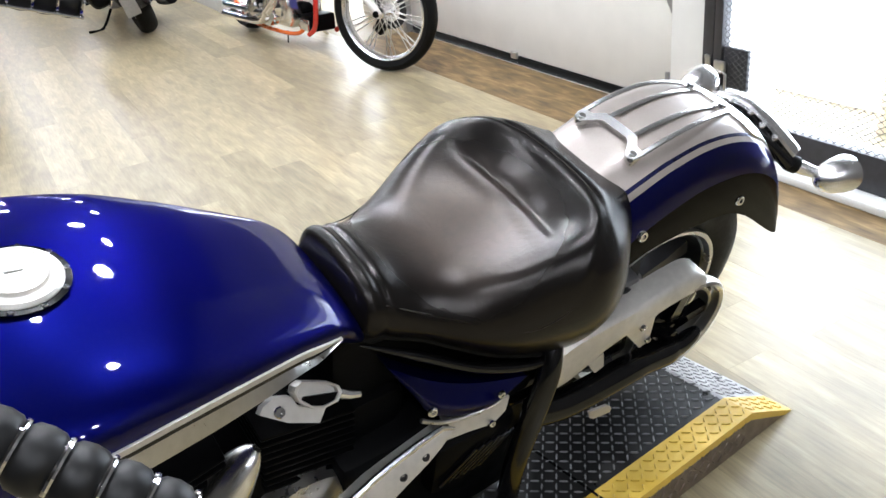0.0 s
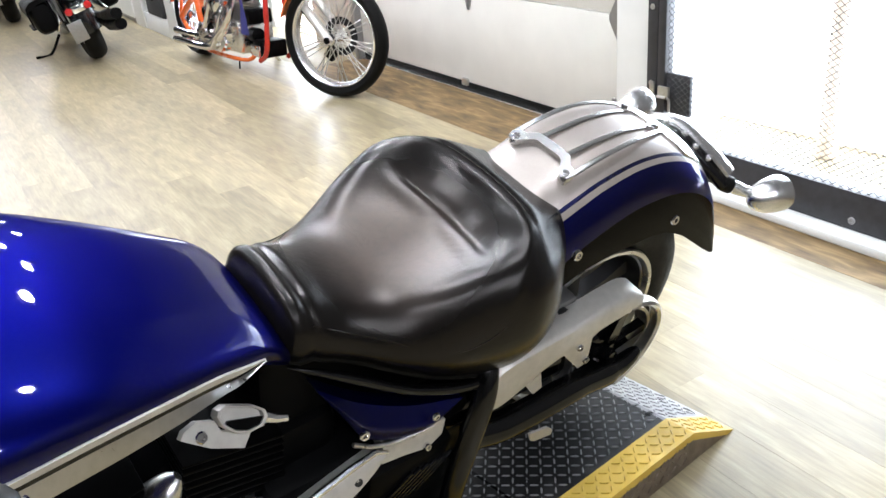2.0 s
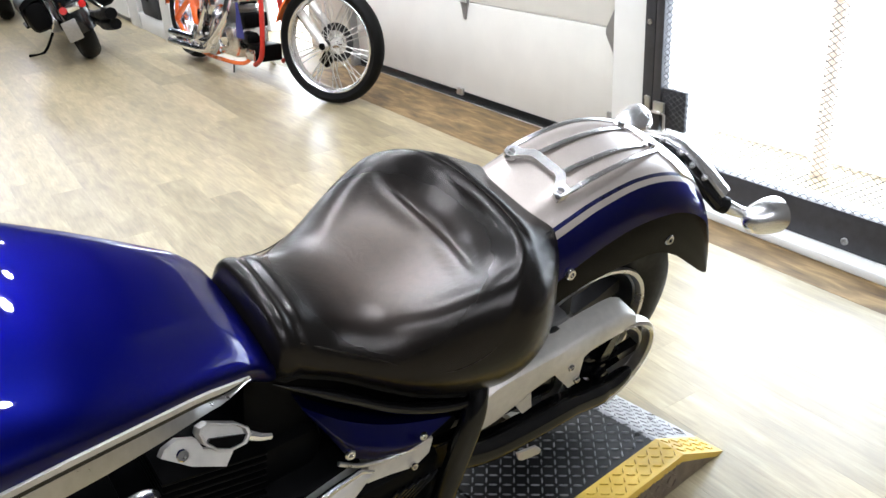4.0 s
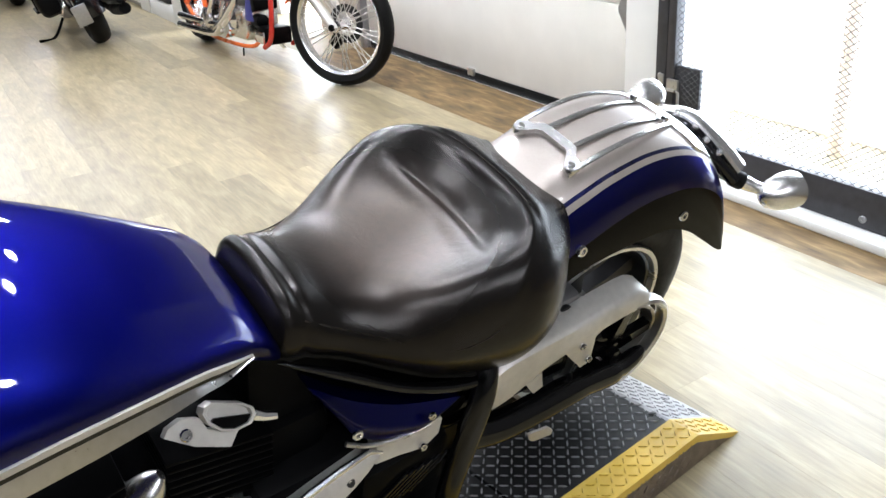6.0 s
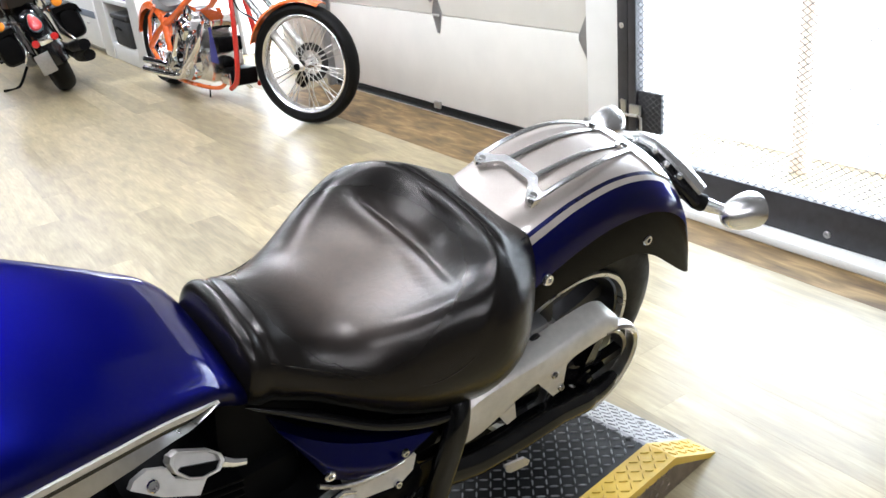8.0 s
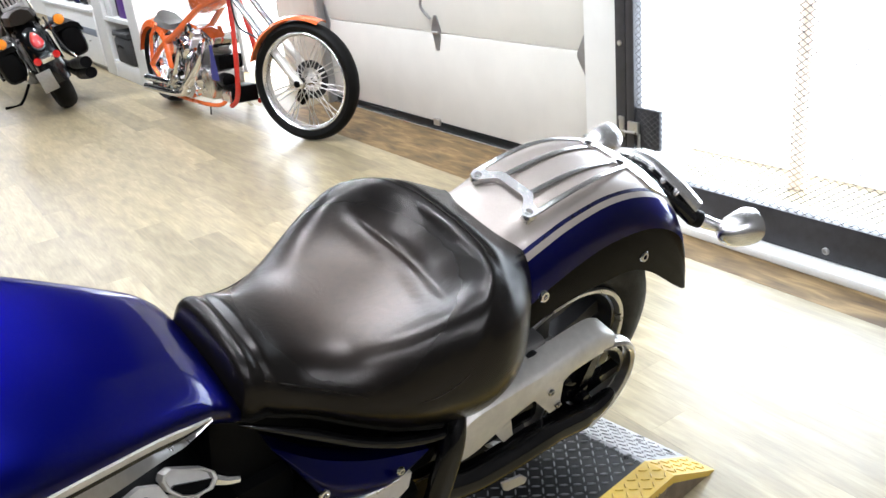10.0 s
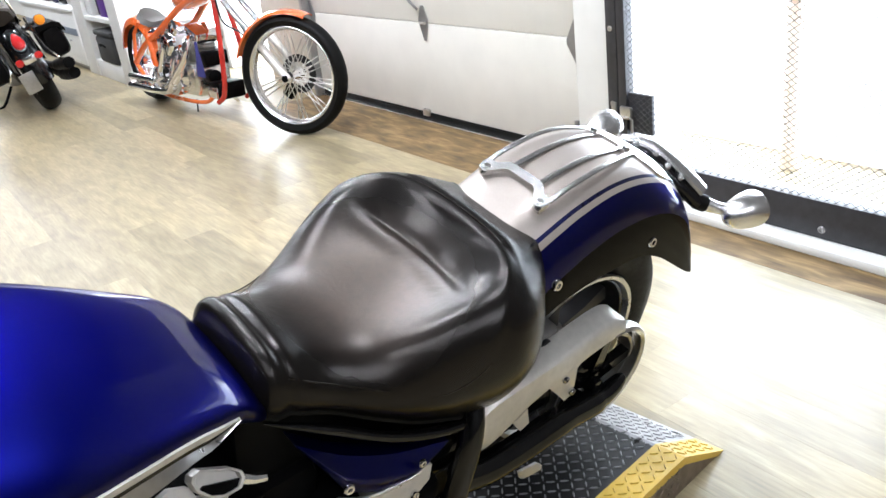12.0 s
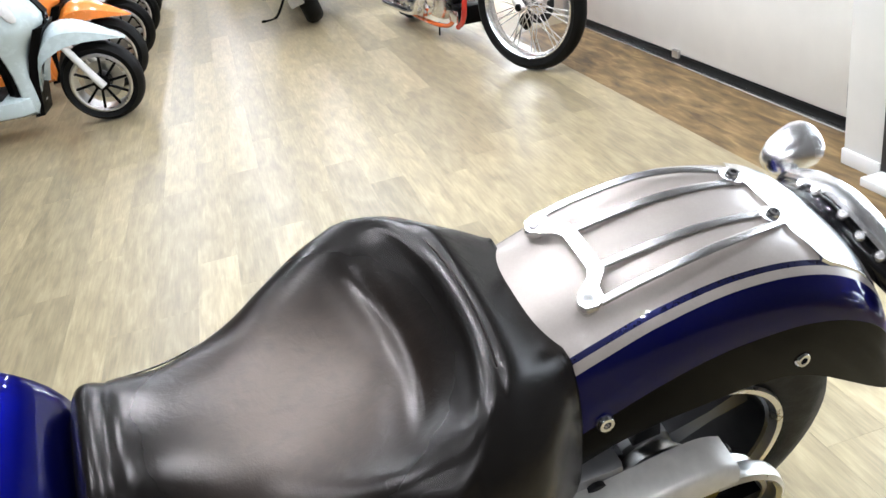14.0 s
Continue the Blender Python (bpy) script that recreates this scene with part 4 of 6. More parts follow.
part("cover_lip", tube(B(), spline([(-0.212, -0.166, 0.528), (-0.175, -0.176, 0.509), (-0.125, -0.185, 0.500), (-0.060, -0.192, 0.504)], 5), 0.0045, 8), STEEL, bike, "thin silver lip under the side cover")
part("guard_bar", tube(B(), spline([(0.075, -0.160, 0.580), (0.045, -0.200, 0.53), (0.008, -0.220, 0.43), (-0.012, -0.226, 0.33), (-0.010, -0.225, 0.23), (-0.004, -0.222, 0.17)], 6), 0.0225, 16, 0.72), BLACKGLOSS, bike, "broad gloss black support bar")
arm = [((-0.150, -0.182, 0.480), (-0.168, -0.186, 0.470)), ((-0.172, -0.176, 0.490), (-0.185, -0.196, 0.462)), ((-0.225, -0.180, 0.486), (-0.215, -0.204, 0.452)), ((-0.289, -0.186, 0.476), (-0.256, -0.212, 0.440)), ((-0.330, -0.192, 0.468), (-0.300, -0.220, 0.425)), ((-0.420, -0.205, 0.440), (-0.385, -0.235, 0.385))]
step_arm = part("footrest_bracket", loft(B(), [[Vector(a), Vector(a).lerp(Vector(b), 0.5) + Vector((0, -0.004, 0.003)), Vector(b), Vector(b) + Vector((0, 0.030, -0.012)), Vector(a) + Vector((0, 0.030, -0.020))] for a, b in arm]), CASTING, bike, "cast aluminium footrest bracket")
part("rib", tube(B(), [Vector(a) + Vector((0, -0.002, 0.002)) for a, b in arm], [0.003, 0.006, 0.007, 0.007, 0.007, 0.007], 8), SATIN, step_arm, "bright raised rib")
for k in (2, 3):
    a, b = arm[k]
    part("recess", bolt(B(), Vector(a).lerp(Vector(b), 0.62) + Vector((0, -0.003, 0.001)), (0, -0.75, 0.66), 0.008, 0.002), WHEELDARK, step_arm)
part("frame_casting", loft(B(), [[Vector((x, v + d, z)) for x, v, z in ((-0.150, -0.168, 0.486), (-0.095, -0.172, 0.490), (-0.020, -0.178, 0.478), (-0.030, -0.186, 0.452), (-0.063, -0.190, 0.437), (-0.111, -0.186, 0.447), (-0.160, -0.183, 0.453))] for d in (0.0, 0.03)]), CASTING, bike, "silver frame casting")
part("bolt", bolt(B(), (-0.068, -0.190, 0.447), (0, -1, 0.3), 0.008, 0.008), CHROME, bike)

# --- engine
eng = part("engine", box(B(), (-0.66, -0.11, 0.28), (-0.20, 0.11, 0.56), 0.03), BLACK, bike, "black V-twin engine with silver covers")
for k in range(9):
    m = Matrix.Translation((-0.40, 0, 0.46 + 0.018 * k)) @ pose(0, 0, 0, 0, 14, 0)
    part("fin", box(B(), (-0.085, -0.125, -0.003), (0.085, 0.125, 0.003), 0.002, m), BLACK, eng)
    m = Matrix.Translation((-0.62, 0, 0.46 + 0.018 * k)) @ pose(0, 0, 0, 0, -14, 0)
    part("fin", box(B(), (-0.085, -0.125, -0.003), (0.085, 0.125, 0.003), 0.002, m), BLACK, eng)
face = Vector((0, -0.75, 0.66))
plate = [(-0.478, -0.120, 0.682), (-0.470, -0.114, 0.689), (-0.449, -0.110, 0.693), (-0.425, -0.116, 0.686), (-0.420, -0.128, 0.672), (-0.381, -0.141, 0.658), (-0.398, -0.153, 0.645), (-0.443, -0.139, 0.661)]
part("head_bracket", loft(B(), [[Vector(p) + face * h for p in plate] for h in (-0.022, 0.0)]), CASTING, eng, "silver engine mount bracket")
rim = [(-0.425, -0.111, 0.692), (-0.420, -0.106, 0.698), (-0.408, -0.104, 0.700), (-0.385, -0.111, 0.692), (-0.366, -0.117, 0.686), (-0.354, -0.124, 0.677), (-0.353, -0.132, 0.669), (-0.364, -0.139, 0.661), (-0.388, -0.139, 0.660), (-0.408, -0.133, 0.667), (-0.422, -0.122, 0.680)]
core = sum((Vector(p) for p in rim), Vector()) / len(rim)
cover = part("oval_cover", loft(B(), [[core + (Vector(p) - core) * f + face * h for p in rim] for f, h in ((0.92, -0.016), (1.0, -0.010), (1.0, 0.012), (0.95, 0.016), (0.84, 0.016), (0.80, 0.013), (0.78, 0.006))]), CASTING, eng, "boxy oval silver cover with a sunken middle")
low = [core + (Vector(p) - core) * 0.80 for p in rim]
part("slot", loft(B(), [[q + face * h for q in (low[6], low[7], low[8], low[9], low[10], low[10].lerp(low[6], 0.1) + Vector((0, 0.003, 0.003)))] for h in (0.002, 0.0135)]), BLACK, cover, "black open slot")
part("bolt", bolt(B(), (-0.450, -0.125, 0.676), face, 0.0095, 0.006), CHROME, eng)
part("plug_lead", tube(B(), [(-0.356, -0.133, 0.668), (-0.340, -0.140, 0.660), (-0.323, -0.144, 0.655)], [0.010, 0.0075, 0.006], 8), SATIN, eng)
part("pushrod_cover", tube(B(), spline([(-0.63, -0.120, 0.44), (-0.575, -0.128, 0.52), (-0.525, -0.130, 0.585), (-0.492, -0.130, 0.622)], 4), [0.062, 0.061, 0.059, 0.057, 0.054, 0.050, 0.046, 0.042, 0.037, 0.031, 0.025, 0.018, 0.009], 18, 0.8), SATIN, eng, "chrome pushrod cover")
part("clutch_cover", lathe(B(), [(0.11, 0), (0.105, 0.03), (0.08, 0.045), (0.0, 0.05)], 32, to((-0.42, -0.11, 0.36), (-0.42, -0.3, 0.36))), STEEL, eng, "round silver clutch cover")
for k in range(6):
    part("cover_rib", box(B(), (-0.003, -0.004, -0.05), (0.003, 0.004, 0.05), 0.001, Matrix.Translation((-0.14 + 0.018 * k, -0.20, 0.37)) @ pose(0, 0, 0, 0, 50, 0)), BLACKGLOSS, eng)
part("gearbox", box(B(), (-0.36, -0.160, 0.10), (0.06, 0.10, 0.475), 0.02), BLACK, eng, "black gearbox housing")
part("rear_cover", box(B(), (-0.19, -0.195, 0.29), (0.0, -0.12, 0.44), 0.02), BLACK, eng, "ribbed black cover")

# --- handlebar with its left grip
HB = [(-0.690, -0.505, 1.178), (-0.770, -0.425, 1.228), (-0.815, -0.36, 1.235), (-0.85, -0.22, 1.195), (-0.86, -0.08, 1.13), (-0.85, 0.08, 1.13), (-0.80, 0.21, 1.19), (-0.73, 0.32, 1.195), (-0.63, 0.375, 1.158), (-0.495, 0.340, 1.118)]
bar = part("handlebar", tube(B(), spline(HB, 5), 0.0125, 12), CHROME, bike, "wide chrome handlebar")
for g0, g1 in ((Vector((-0.785, -0.412, 1.238)), Vector((-0.690, -0.505, 1.178))), (Vector((-0.640, 0.378, 1.160)), Vector((-0.498, 0.340, 1.118)))):
    L_ = (g1 - g0).length
    prof = [(0.013, 0.0)]
    for k in range(5):
        a, b = L_ * k / 5, L_ * (k + 1) / 5
        prof += [(0.0195, a + 0.002), (0.0225, a + 0.0055), (0.0238, (a + b) / 2), (0.0225, b - 0.0055), (0.0195, b - 0.002)]
    prof += [(0.013, L_)]
    grip = part("grip", lathe(B(), prof, 28, to(g0, g1)), GRIP, bar, "black rubber grip with chrome rings")
    for k in range(6):
        p = g0.lerp(g1, k / 5)
        part("grip_ring", lathe(B(), [(0.017, -0.0018), (0.0222, -0.0018), (0.0228, 0.0), (0.0222, 0.0018), (0.017, 0.0018)], 28, to(p, p + (g1 - g0)), closed=True), CHROME, grip)
    low_side = (g1 - g0).cross(Vector((0, 0, 1))).normalized() * (0.021 if g0.y > 0 else -0.021) + Vector((0, 0, -0.012))
    part("grip_strip", tube(B(), [g0 + low_side, g1 + low_side], 0.0026, 8), CHROME, grip, "chrome strip along the grip")
part("clutch_lever", tube(B(), spline([(-0.835, -0.35, 1.225), (-0.855, -0.40, 1.21), (-0.815, -0.47, 1.17), (-0.750, -0.545, 1.12)], 5), 0.007, 8, 0.6), CHROME, bar, "chrome clutch lever")
part("brake_lever", tube(B(), spline([(-0.70, 0.345, 1.18), (-0.70, 0.405, 1.165), (-0.64, 0.43, 1.13), (-0.53, 0.405, 1.09)], 5), 0.007, 8, 0.6), CHROME, bar, "chrome brake lever")
part("riser", tube(B(), [(-0.86, -0.06, 1.12), (-0.87, -0.06, 0.95), (-0.87, -0.05, 0.85)], 0.018, 10), CHROME, bar)
part("steering_head", tube(B(), [(-0.87, 0, 1.08), (-0.93, 0, 0.80)], 0.04, 14), BLACK, bike)
part("side_stand", tube(B(), [(-0.30, -0.13, 0.33), (-0.36, -0.25, 0.02)], 0.014, 8), BLACK, bike, "black side stand")

# ---------------------------------------------------------------- wheel lift platform
RAMP = pose(0.827, -0.018, 0, 0, 0, 7.6)
HP = RAMP_H
ramp = thing("lift_platform", RAMP, "black diamond plate platform with yellow edges", "platform")
RW, KX, YB = 0.72, 0.175, 0.081
bm = B()
for y0, y1, nm, mt in ((YB, RW - YB, "deck", PLATE), (0.0, YB, "edge_band", YELLOW), (RW - YB, RW, "edge_band", YELLOW)):
    bm = B()
    sec = [(0.0, 0.0), (-KX, HP), (-1.60, HP), (-1.60, HP - 0.02), (-KX - 0.004, HP - 0.02), (-0.03, 0.0)]
    if nm == "deck":
        sec = [(-KX - 0.012, HP)] + sec[2:5] + [(-KX - 0.012, HP - 0.02)]
        slope_sec = [(0.0, 0.0), (-KX, HP), (-KX - 0.011, HP), (-KX - 0.011, HP - 0.02), (-0.03, 0.0)]
        part("ramp_slope", loft(B(), [[Vector((x, y, z)) for x, z in slope_sec] for y in (y0, y1)]), PLATEWORNGLINT, ramp, "ramp end worn to bare steel", sharp=20)
    loft(bm, [[Vector((x, y, z)) for x, z in sec] for y in (y0, y1)])
    part(nm, bm, mt, ramp, {"deck": "black diamond plate deck", "edge_band": "yellow painted edge"}[nm], sharp=20)
for y in (0.002, RW - 0.006):
    bm = B()
    loft(bm, [[Vector((x, yy, z)) for x, z in ((-0.02, 0.0), (-KX, HP - 0.002), (-1.6, HP - 0.002), (-1.6, 0.0))] for yy in (y, y + 0.004)])
    part("side_plate", bm, SIDEPLATE, ramp, "bare steel side plate")

# ---------------------------------------------------------------- gate
GX = 1.985
gate = thing("mesh_gate", Matrix(), "black framed gate with expanded metal mesh, closed", "gate", kind="structure")
part("post", box(B(), (GX, 1.345, 0.036), (GX + 0.05, 1.388, 2.078), 0.003), GATEBLACK, gate, "black steel gate stile")
part("post", box(B(), (GX + 0.004, 1.395, 0.036), (GX + 0.05, 1.452, 2.078), 0.003), GATEBLACK, gate, "black steel gate post")
rail = part("bottom_rail", box(B(), (GX, 0.06, 0.036), (GX + 0.05, 1.342, 0.178), 0.003), GATEBLACK, gate, "black bolted bottom rail")
for k in range(2):
    part("bolt", bolt(B(), (GX, 0.436 - 0.36 * k + 0.36, 0.072), (-1, 0, 0), 0.014, 0.008), GREY, rail)
part("bolt", bolt(B(), (GX + 0.004, 1.425, 0.40), (-1, 0, 0), 0.012, 0.006), STEEL, gate)
part("bolt", bolt(B(), (GX + 0.004, 1.425, 0.72), (-1, 0, 0), 0.012, 0.006), STEEL, gate)
part("latch_plate", box(B(), (GX + 0.012, 1.215, 0.285), (GX + 0.03, 1.344, 0.455), 0.003), GATEBLACK, gate, "black plate behind the latch")
part("latch", box(B(), (GX - 0.016, 1.31, 0.355), (GX - 0.001, 1.37, 0.40), 0.004), STEEL, gate, "galvanised slide latch")
part("latch_bolt", tube(B(), [(GX - 0.018, 1.41, 0.352), (GX - 0.018, 1.315, 0.356), (GX - 0.018, 1.30, 0.35), (GX - 0.018, 1.30, 0.28)], 0.006, 8), STEEL, gate, "bent steel latch rod")
part("hasp", box(B(), (GX - 0.006, 1.398, 0.32), (GX + 0.003, 1.428, 0.41), 0.003), STEEL, gate)


def mesh_panel(y0, y1, z0, z1, x, px, pz, r):
    """Expanded metal: zigzag strands that meet in diamonds."""
    vs, fs = [], []
    nz, ny = int((z1 - z0) / pz), int((y1 - y0) / px)
    for j in range(nz):
        for i in range(ny):
            a0, a1 = y0 + px * i, y0 + px * (i + 1)
            zc = z0 + pz * j
            up = (i + j) % 2 == 0
            p, q = ((a0, zc), (a1, zc + pz)) if up else ((a0, zc + pz), (a1, zc))
            n = len(vs)
            for (yy, zz) in (p, q):
                vs += [(x, yy, zz + r), (x - r * 0.9, yy, zz), (x, yy, zz - r), (x + r * 0.9, yy, zz)]
            for k in range(4):
                fs.append((n + k, n + (k + 1) % 4, n + 4 + (k + 1) % 4, n + 4 + k))
    bm = B()
    bv = [bm.verts.new(v) for v in vs]
    for f in fs:
        bm.faces.new([bv[k] for k in f])
    return bm


tagged(part("wire_mesh", mesh_panel(0.06, 1.344, 0.172, 2.07, GX + 0.004, 0.0175, 0.0125, 0.0016), GATEMESH, gate, "grey expanded metal mesh"), kind="stuff")
solid("kerb", box(B(), (1.908, 0.06, 0.0), (2.4, 1.453, 0.034), 0.006), WHITE, "white painted sill under the gate", "sill", kind="structure")
solid("baseboard", box(B(), (1.988, 1.456, 0.0), (1.998, 1.65, 0.06), 0.003), WHITE, "white baseboard of the wall pier", "baseboard", kind="structure")

# ---------------------------------------------------------------- shelf unit and cabinets
sh = thing("shelf_unit", Matrix(), "white open shelf unit holding bags and boxes", "shelf")
part("side_panel", box(B(), (1.37, 6.50, 0.0), (2.24, 6.80, 2.2), 0.004), WHITE, sh)
part("side_panel", box(B(), (1.37, 7.68, 0.0), (2.24, 8.05, 2.2), 0.004), WHITE, sh)
part("back_panel", box(B(), (2.16, 6.80, 0.0), (2.24, 7.68, 2.2)), WHITE, sh)
part("plinth", box(B(), (1.38, 6.802, 0.0), (2.15, 7.678, 0.165), 0.003), WHITE, sh)
for z in (0.545, 0.955, 1.40, 1.85, 2.16):
    part("shelf_board", box(B(), (1.375, 6.802, z), (2.15, 7.678, z + 0.04), 0.003), WHITE, sh)
bag = thing("storage_case", Matrix.Translation((1.52, 7.18, 0.166)), "black fabric tool case standing on the bottom shelf", "case")
part("body", box(B(), (-0.16, -0.26, 0.0), (0.16, 0.26, 0.25), 0.03), KHAKI, bag)
part("lid", box(B(), (-0.165, -0.265, 0.252), (0.165, 0.265, 0.30), 0.015), KHAKI, bag)
part("handle", tube(B(), spline([(-0.17, -0.08, 0.16), (-0.19, -0.05, 0.19), (-0.19, 0.05, 0.19), (-0.17, 0.08, 0.16)], 4), 0.008, 6), BLACK, bag)
solid("product_box", box(B(), (1.42, 7.02, 0.587), (1.72, 7.24, 0.80), 0.004), PURPLE, "purple carton standing on a shelf", "box")
solid("product_box", box(B(), (1.45, 7.26, 0.587), (1.75, 7.42, 0.84), 0.004), BLACK, "black carton standing on a shelf", "box")
solid("product_box", box(B(), (1.40, 7.45, 0.587), (1.70, 7.62, 0.78), 0.004), WHITE, "white carton standing on a shelf", "box")
solid("product_box", box(B(), (1.42, 7.05, 0.997), (1.75, 7.45, 1.16), 0.004), BEIGE, "brown carton standing on a shelf", "box")
cab = thing("low_cabinet", Matrix(), "low white display cabinet with a grey stripe", "cabinet")
part("body", box(B(), (1.36, 8.06, 0.06), (2.24, 10.6, 0.60), 0.004), WHITE, cab)
part("plinth", box(B(), (1.40, 8.07, 0.0), (2.24, 10.58, 0.058), 0.002), GREY, cab, "grey plinth")
part("stripe", box(B(), (1.352, 8.08, 0.36), (1.359, 10.58, 0.43), 0.001), GREYPAINT, cab, "blue-grey stripe")
part("worktop", box(B(), (1.33, 8.06, 0.602), (2.24, 10.62, 0.635), 0.004), WHITE, cab)
for k in range(4):
    part("knob", tube(B(), [(1.355, 8.4 + 0.6 * k, 0.30), (1.335, 8.4 + 0.6 * k, 0.30)], 0.010, 8), GREY, cab)
for k, (y, pt) in enumerate([(8.35, STEEL), (8.75, BLACKGLOSS), (9.15, BLUE), (9.6, BLACKGLOSS)]):
    hm = thing("helmet", Matrix.Translation((1.55, y, 0.636)) @ pose(0, 0, 0, 0, 0, 190 + 12 * k), "full-face motorcycle helmet on the cabinet", "helmet", "helmets on the cabinet")
    part("shell", lathe(B(), [(0.09, 0.0), (0.12, 0.03), (0.135, 0.10), (0.13, 0.17), (0.10, 0.23), (0.05, 0.26), (0.0, 0.265)], 28, Matrix.Diagonal((1.18, 1, 1, 1))), pt, hm)
    bm = B()
    loft(bm, [[Vector((0.165 * math.cos(q), 0.138 * math.sin(q), z)) for q in [radians(-62 + 124 * j / 12) for j in range(13)]] + [Vector((0.150 * math.cos(q), 0.125 * math.sin(q), z)) for q in [radians(62 - 124 * j / 12) for j in range(13)]] for z in (0.095, 0.185)])
    part("visor", bm, BLACKGLOSS, hm, "dark visor")

# ---------------------------------------------------------------- ceiling lights
LAMPS = [(0.66, -0.10), (-0.14, 0.77), (0.80, 1.67), (1.00, 2.30), (0.70, 2.72)]
LAMPS += [(0.95, -3.3), (-0.25, -3.3), (0.95, -4.8), (-0.25, -4.8)]
LAMPS += [(-1.35, -3.5 + 1.83 * k) for k in range(13)] + [(x, -3.5 + 1.83 * k) for k in range(4, 13) for x in (1.15, -0.1)]
for x, y in LAMPS:
    fx = thing("recessed_light", Matrix.Translation((x, y, H - 0.012)), "small round recessed ceiling light, lit", "ceiling light", "ceiling lights")
    part("trim", lathe(B(), [(0.077, 0.0), (0.100, 0.0), (0.100, 0.01), (0.077, 0.012)], 24, closed=True), WHITE, fx)
    part("bulb", lathe(B(), [(0.0, 0.004), (0.075, 0.004), (0.075, 0.011), (0, 0.011)], 24), LAMPGLOW, fx)
    area_lamp("recessed_lamp", Matrix.Translation((x, y, H - 0.02)), LAMP_W * (1.25 if y < 3 and x > -1 else 1.0), 0.15, color=(0.99, 0.985, 1.0), shape="DISK")

# ---------------------------------------------------------------- shared vehicle pieces


def spin(p, yaw=0.0):
    """Wheel pose: axle along local z of a lathe, lying across the heading (x)."""
    return Matrix.Translation(p) @ pose(0, 0, 0, 0, 0, yaw) @ pose(0, 0, 0, -90, 0, 0)


def tyre_of(parent, m, R, w, hole, name="tyre", tread=True):
    h = w / 2
    prof = [(hole, -h * 0.7), ((hole + R) / 2, -h), (R - h * 0.45, -h * 0.93), (R - h * 0.14, -h * 0.6), (R, 0), (R - h * 0.14, h * 0.6), (R - h * 0.45, h * 0.93), ((hole + R) / 2, h), (hole, h * 0.7), (hole - 0.004, 0)]
    return part(name, lathe(B(), prof, 56, m, closed=True), RUBBER, parent, "black rubber tyre")


# ---------------------------------------------------------------- orange chopper
CHOP = Matrix.Translation((1.38, 5.845, 0)) @ pose(0, 0, 0, 0, 0, -84.8) @ pose(0, 0, 0, -3, 0, 0)
chop = thing("chopper_motorcycle", CHOP, "orange custom chopper with chrome engine and spoked front wheel", "motorcycle")
rw = part("rear_wheel", lathe(B(), [(0.03, -0.1), (0.05, -0.08), (0.05, 0.08), (0.03, 0.1)], 24, spin((0, 0, 0.32)), closed=True), CHROME, chop, "chrome spoked rear wheel")
tyre_of(rw, spin((0, 0, 0.32)), 0.32, 0.20, 0.235)
part("rim", lathe(B(), [(0.238, -0.08), (0.225, -0.085), (0.21, -0.05), (0.205, 0), (0.21, 0.05), (0.225, 0.085), (0.238, 0.08)], 48, spin((0, 0, 0.32)), closed=True), CHROME, rw)
for k in range(16):
    q = 2 * math.pi * k / 16
    part("spoke", tube(B(), [(0.04 * math.cos(q), -0.05 + 0.1 * (k % 2), 0.32 + 0.04 * math.sin(q)), (0.21 * math.cos(q + 0.2), 0, 0.32 + 0.21 * math.sin(q + 0.2))], 0.003, 5), CHROME, rw)
WB, FR, FZ = 2.14, 0.345, 0.371
steer = 26
FM = spin((WB, 0, FZ), steer) @ Matrix.Scale(1.075, 4)
fw = part("front_wheel", lathe(B(), [(0.018, -0.07), (0.034, -0.062), (0.030, -0.03), (0.024, 0.0), (0.030, 0.03), (0.034, 0.062), (0.018, 0.07)], 24, FM, closed=True), CHROME, chop, "chrome spoked front wheel with brake disc")
tyre_of(fw, FM, FR, 0.095, 0.281)
part("rim", lathe(B(), [(0.283, -0.034), (0.277, -0.038), (0.268, -0.028), (0.261, -0.018), (0.258, 0.0), (0.261, 0.018), (0.268, 0.028), (0.277, 0.038), (0.283, 0.034), (0.272, 0)], 64, FM, closed=True), POLISHED, fw, "polished chrome rim")
for k in range(40):
    q = 2 * math.pi * k / 40
    side = 0.045 if k % 2 else -0.045
    a = FM @ Vector((0.032 * math.cos(q), 0.032 * math.sin(q), side))
    dq = 0.42 if (k // 2) % 2 else -0.42
    b = FM @ Vector((0.262 * math.cos(q + dq), 0.262 * math.sin(q + dq), 0.0))
    part("spoke", tube(B(), [a, b], 0.0029, 5), STEEL, fw)
part("brake_disc", lathe(B(), [(0.070, 0.055), (0.112, 0.055), (0.112, 0.060), (0.070, 0.060)], 40, FM, closed=True), WHEELDARK, fw, "drilled steel brake disc")
part("brake_caliper", box(B(), (-0.03, 0.10, 0.045), (0.04, 0.17, 0.085), 0.01, FM @ pose(0, 0, 0, 0, 0, 40)), BLACK, fw, "black brake caliper")
part("axle", lathe(B(), [(0.016, -0.105), (0.020, -0.10), (0.020, 0.10), (0.016, 0.105)], 16, FM), BLACK, fw)
hd = Vector((1.42, 0, 0.86))
axl = Vector((WB, 0, FZ))
S_ = pose(0, 0, 0, 0, 0, steer).to_3x3()
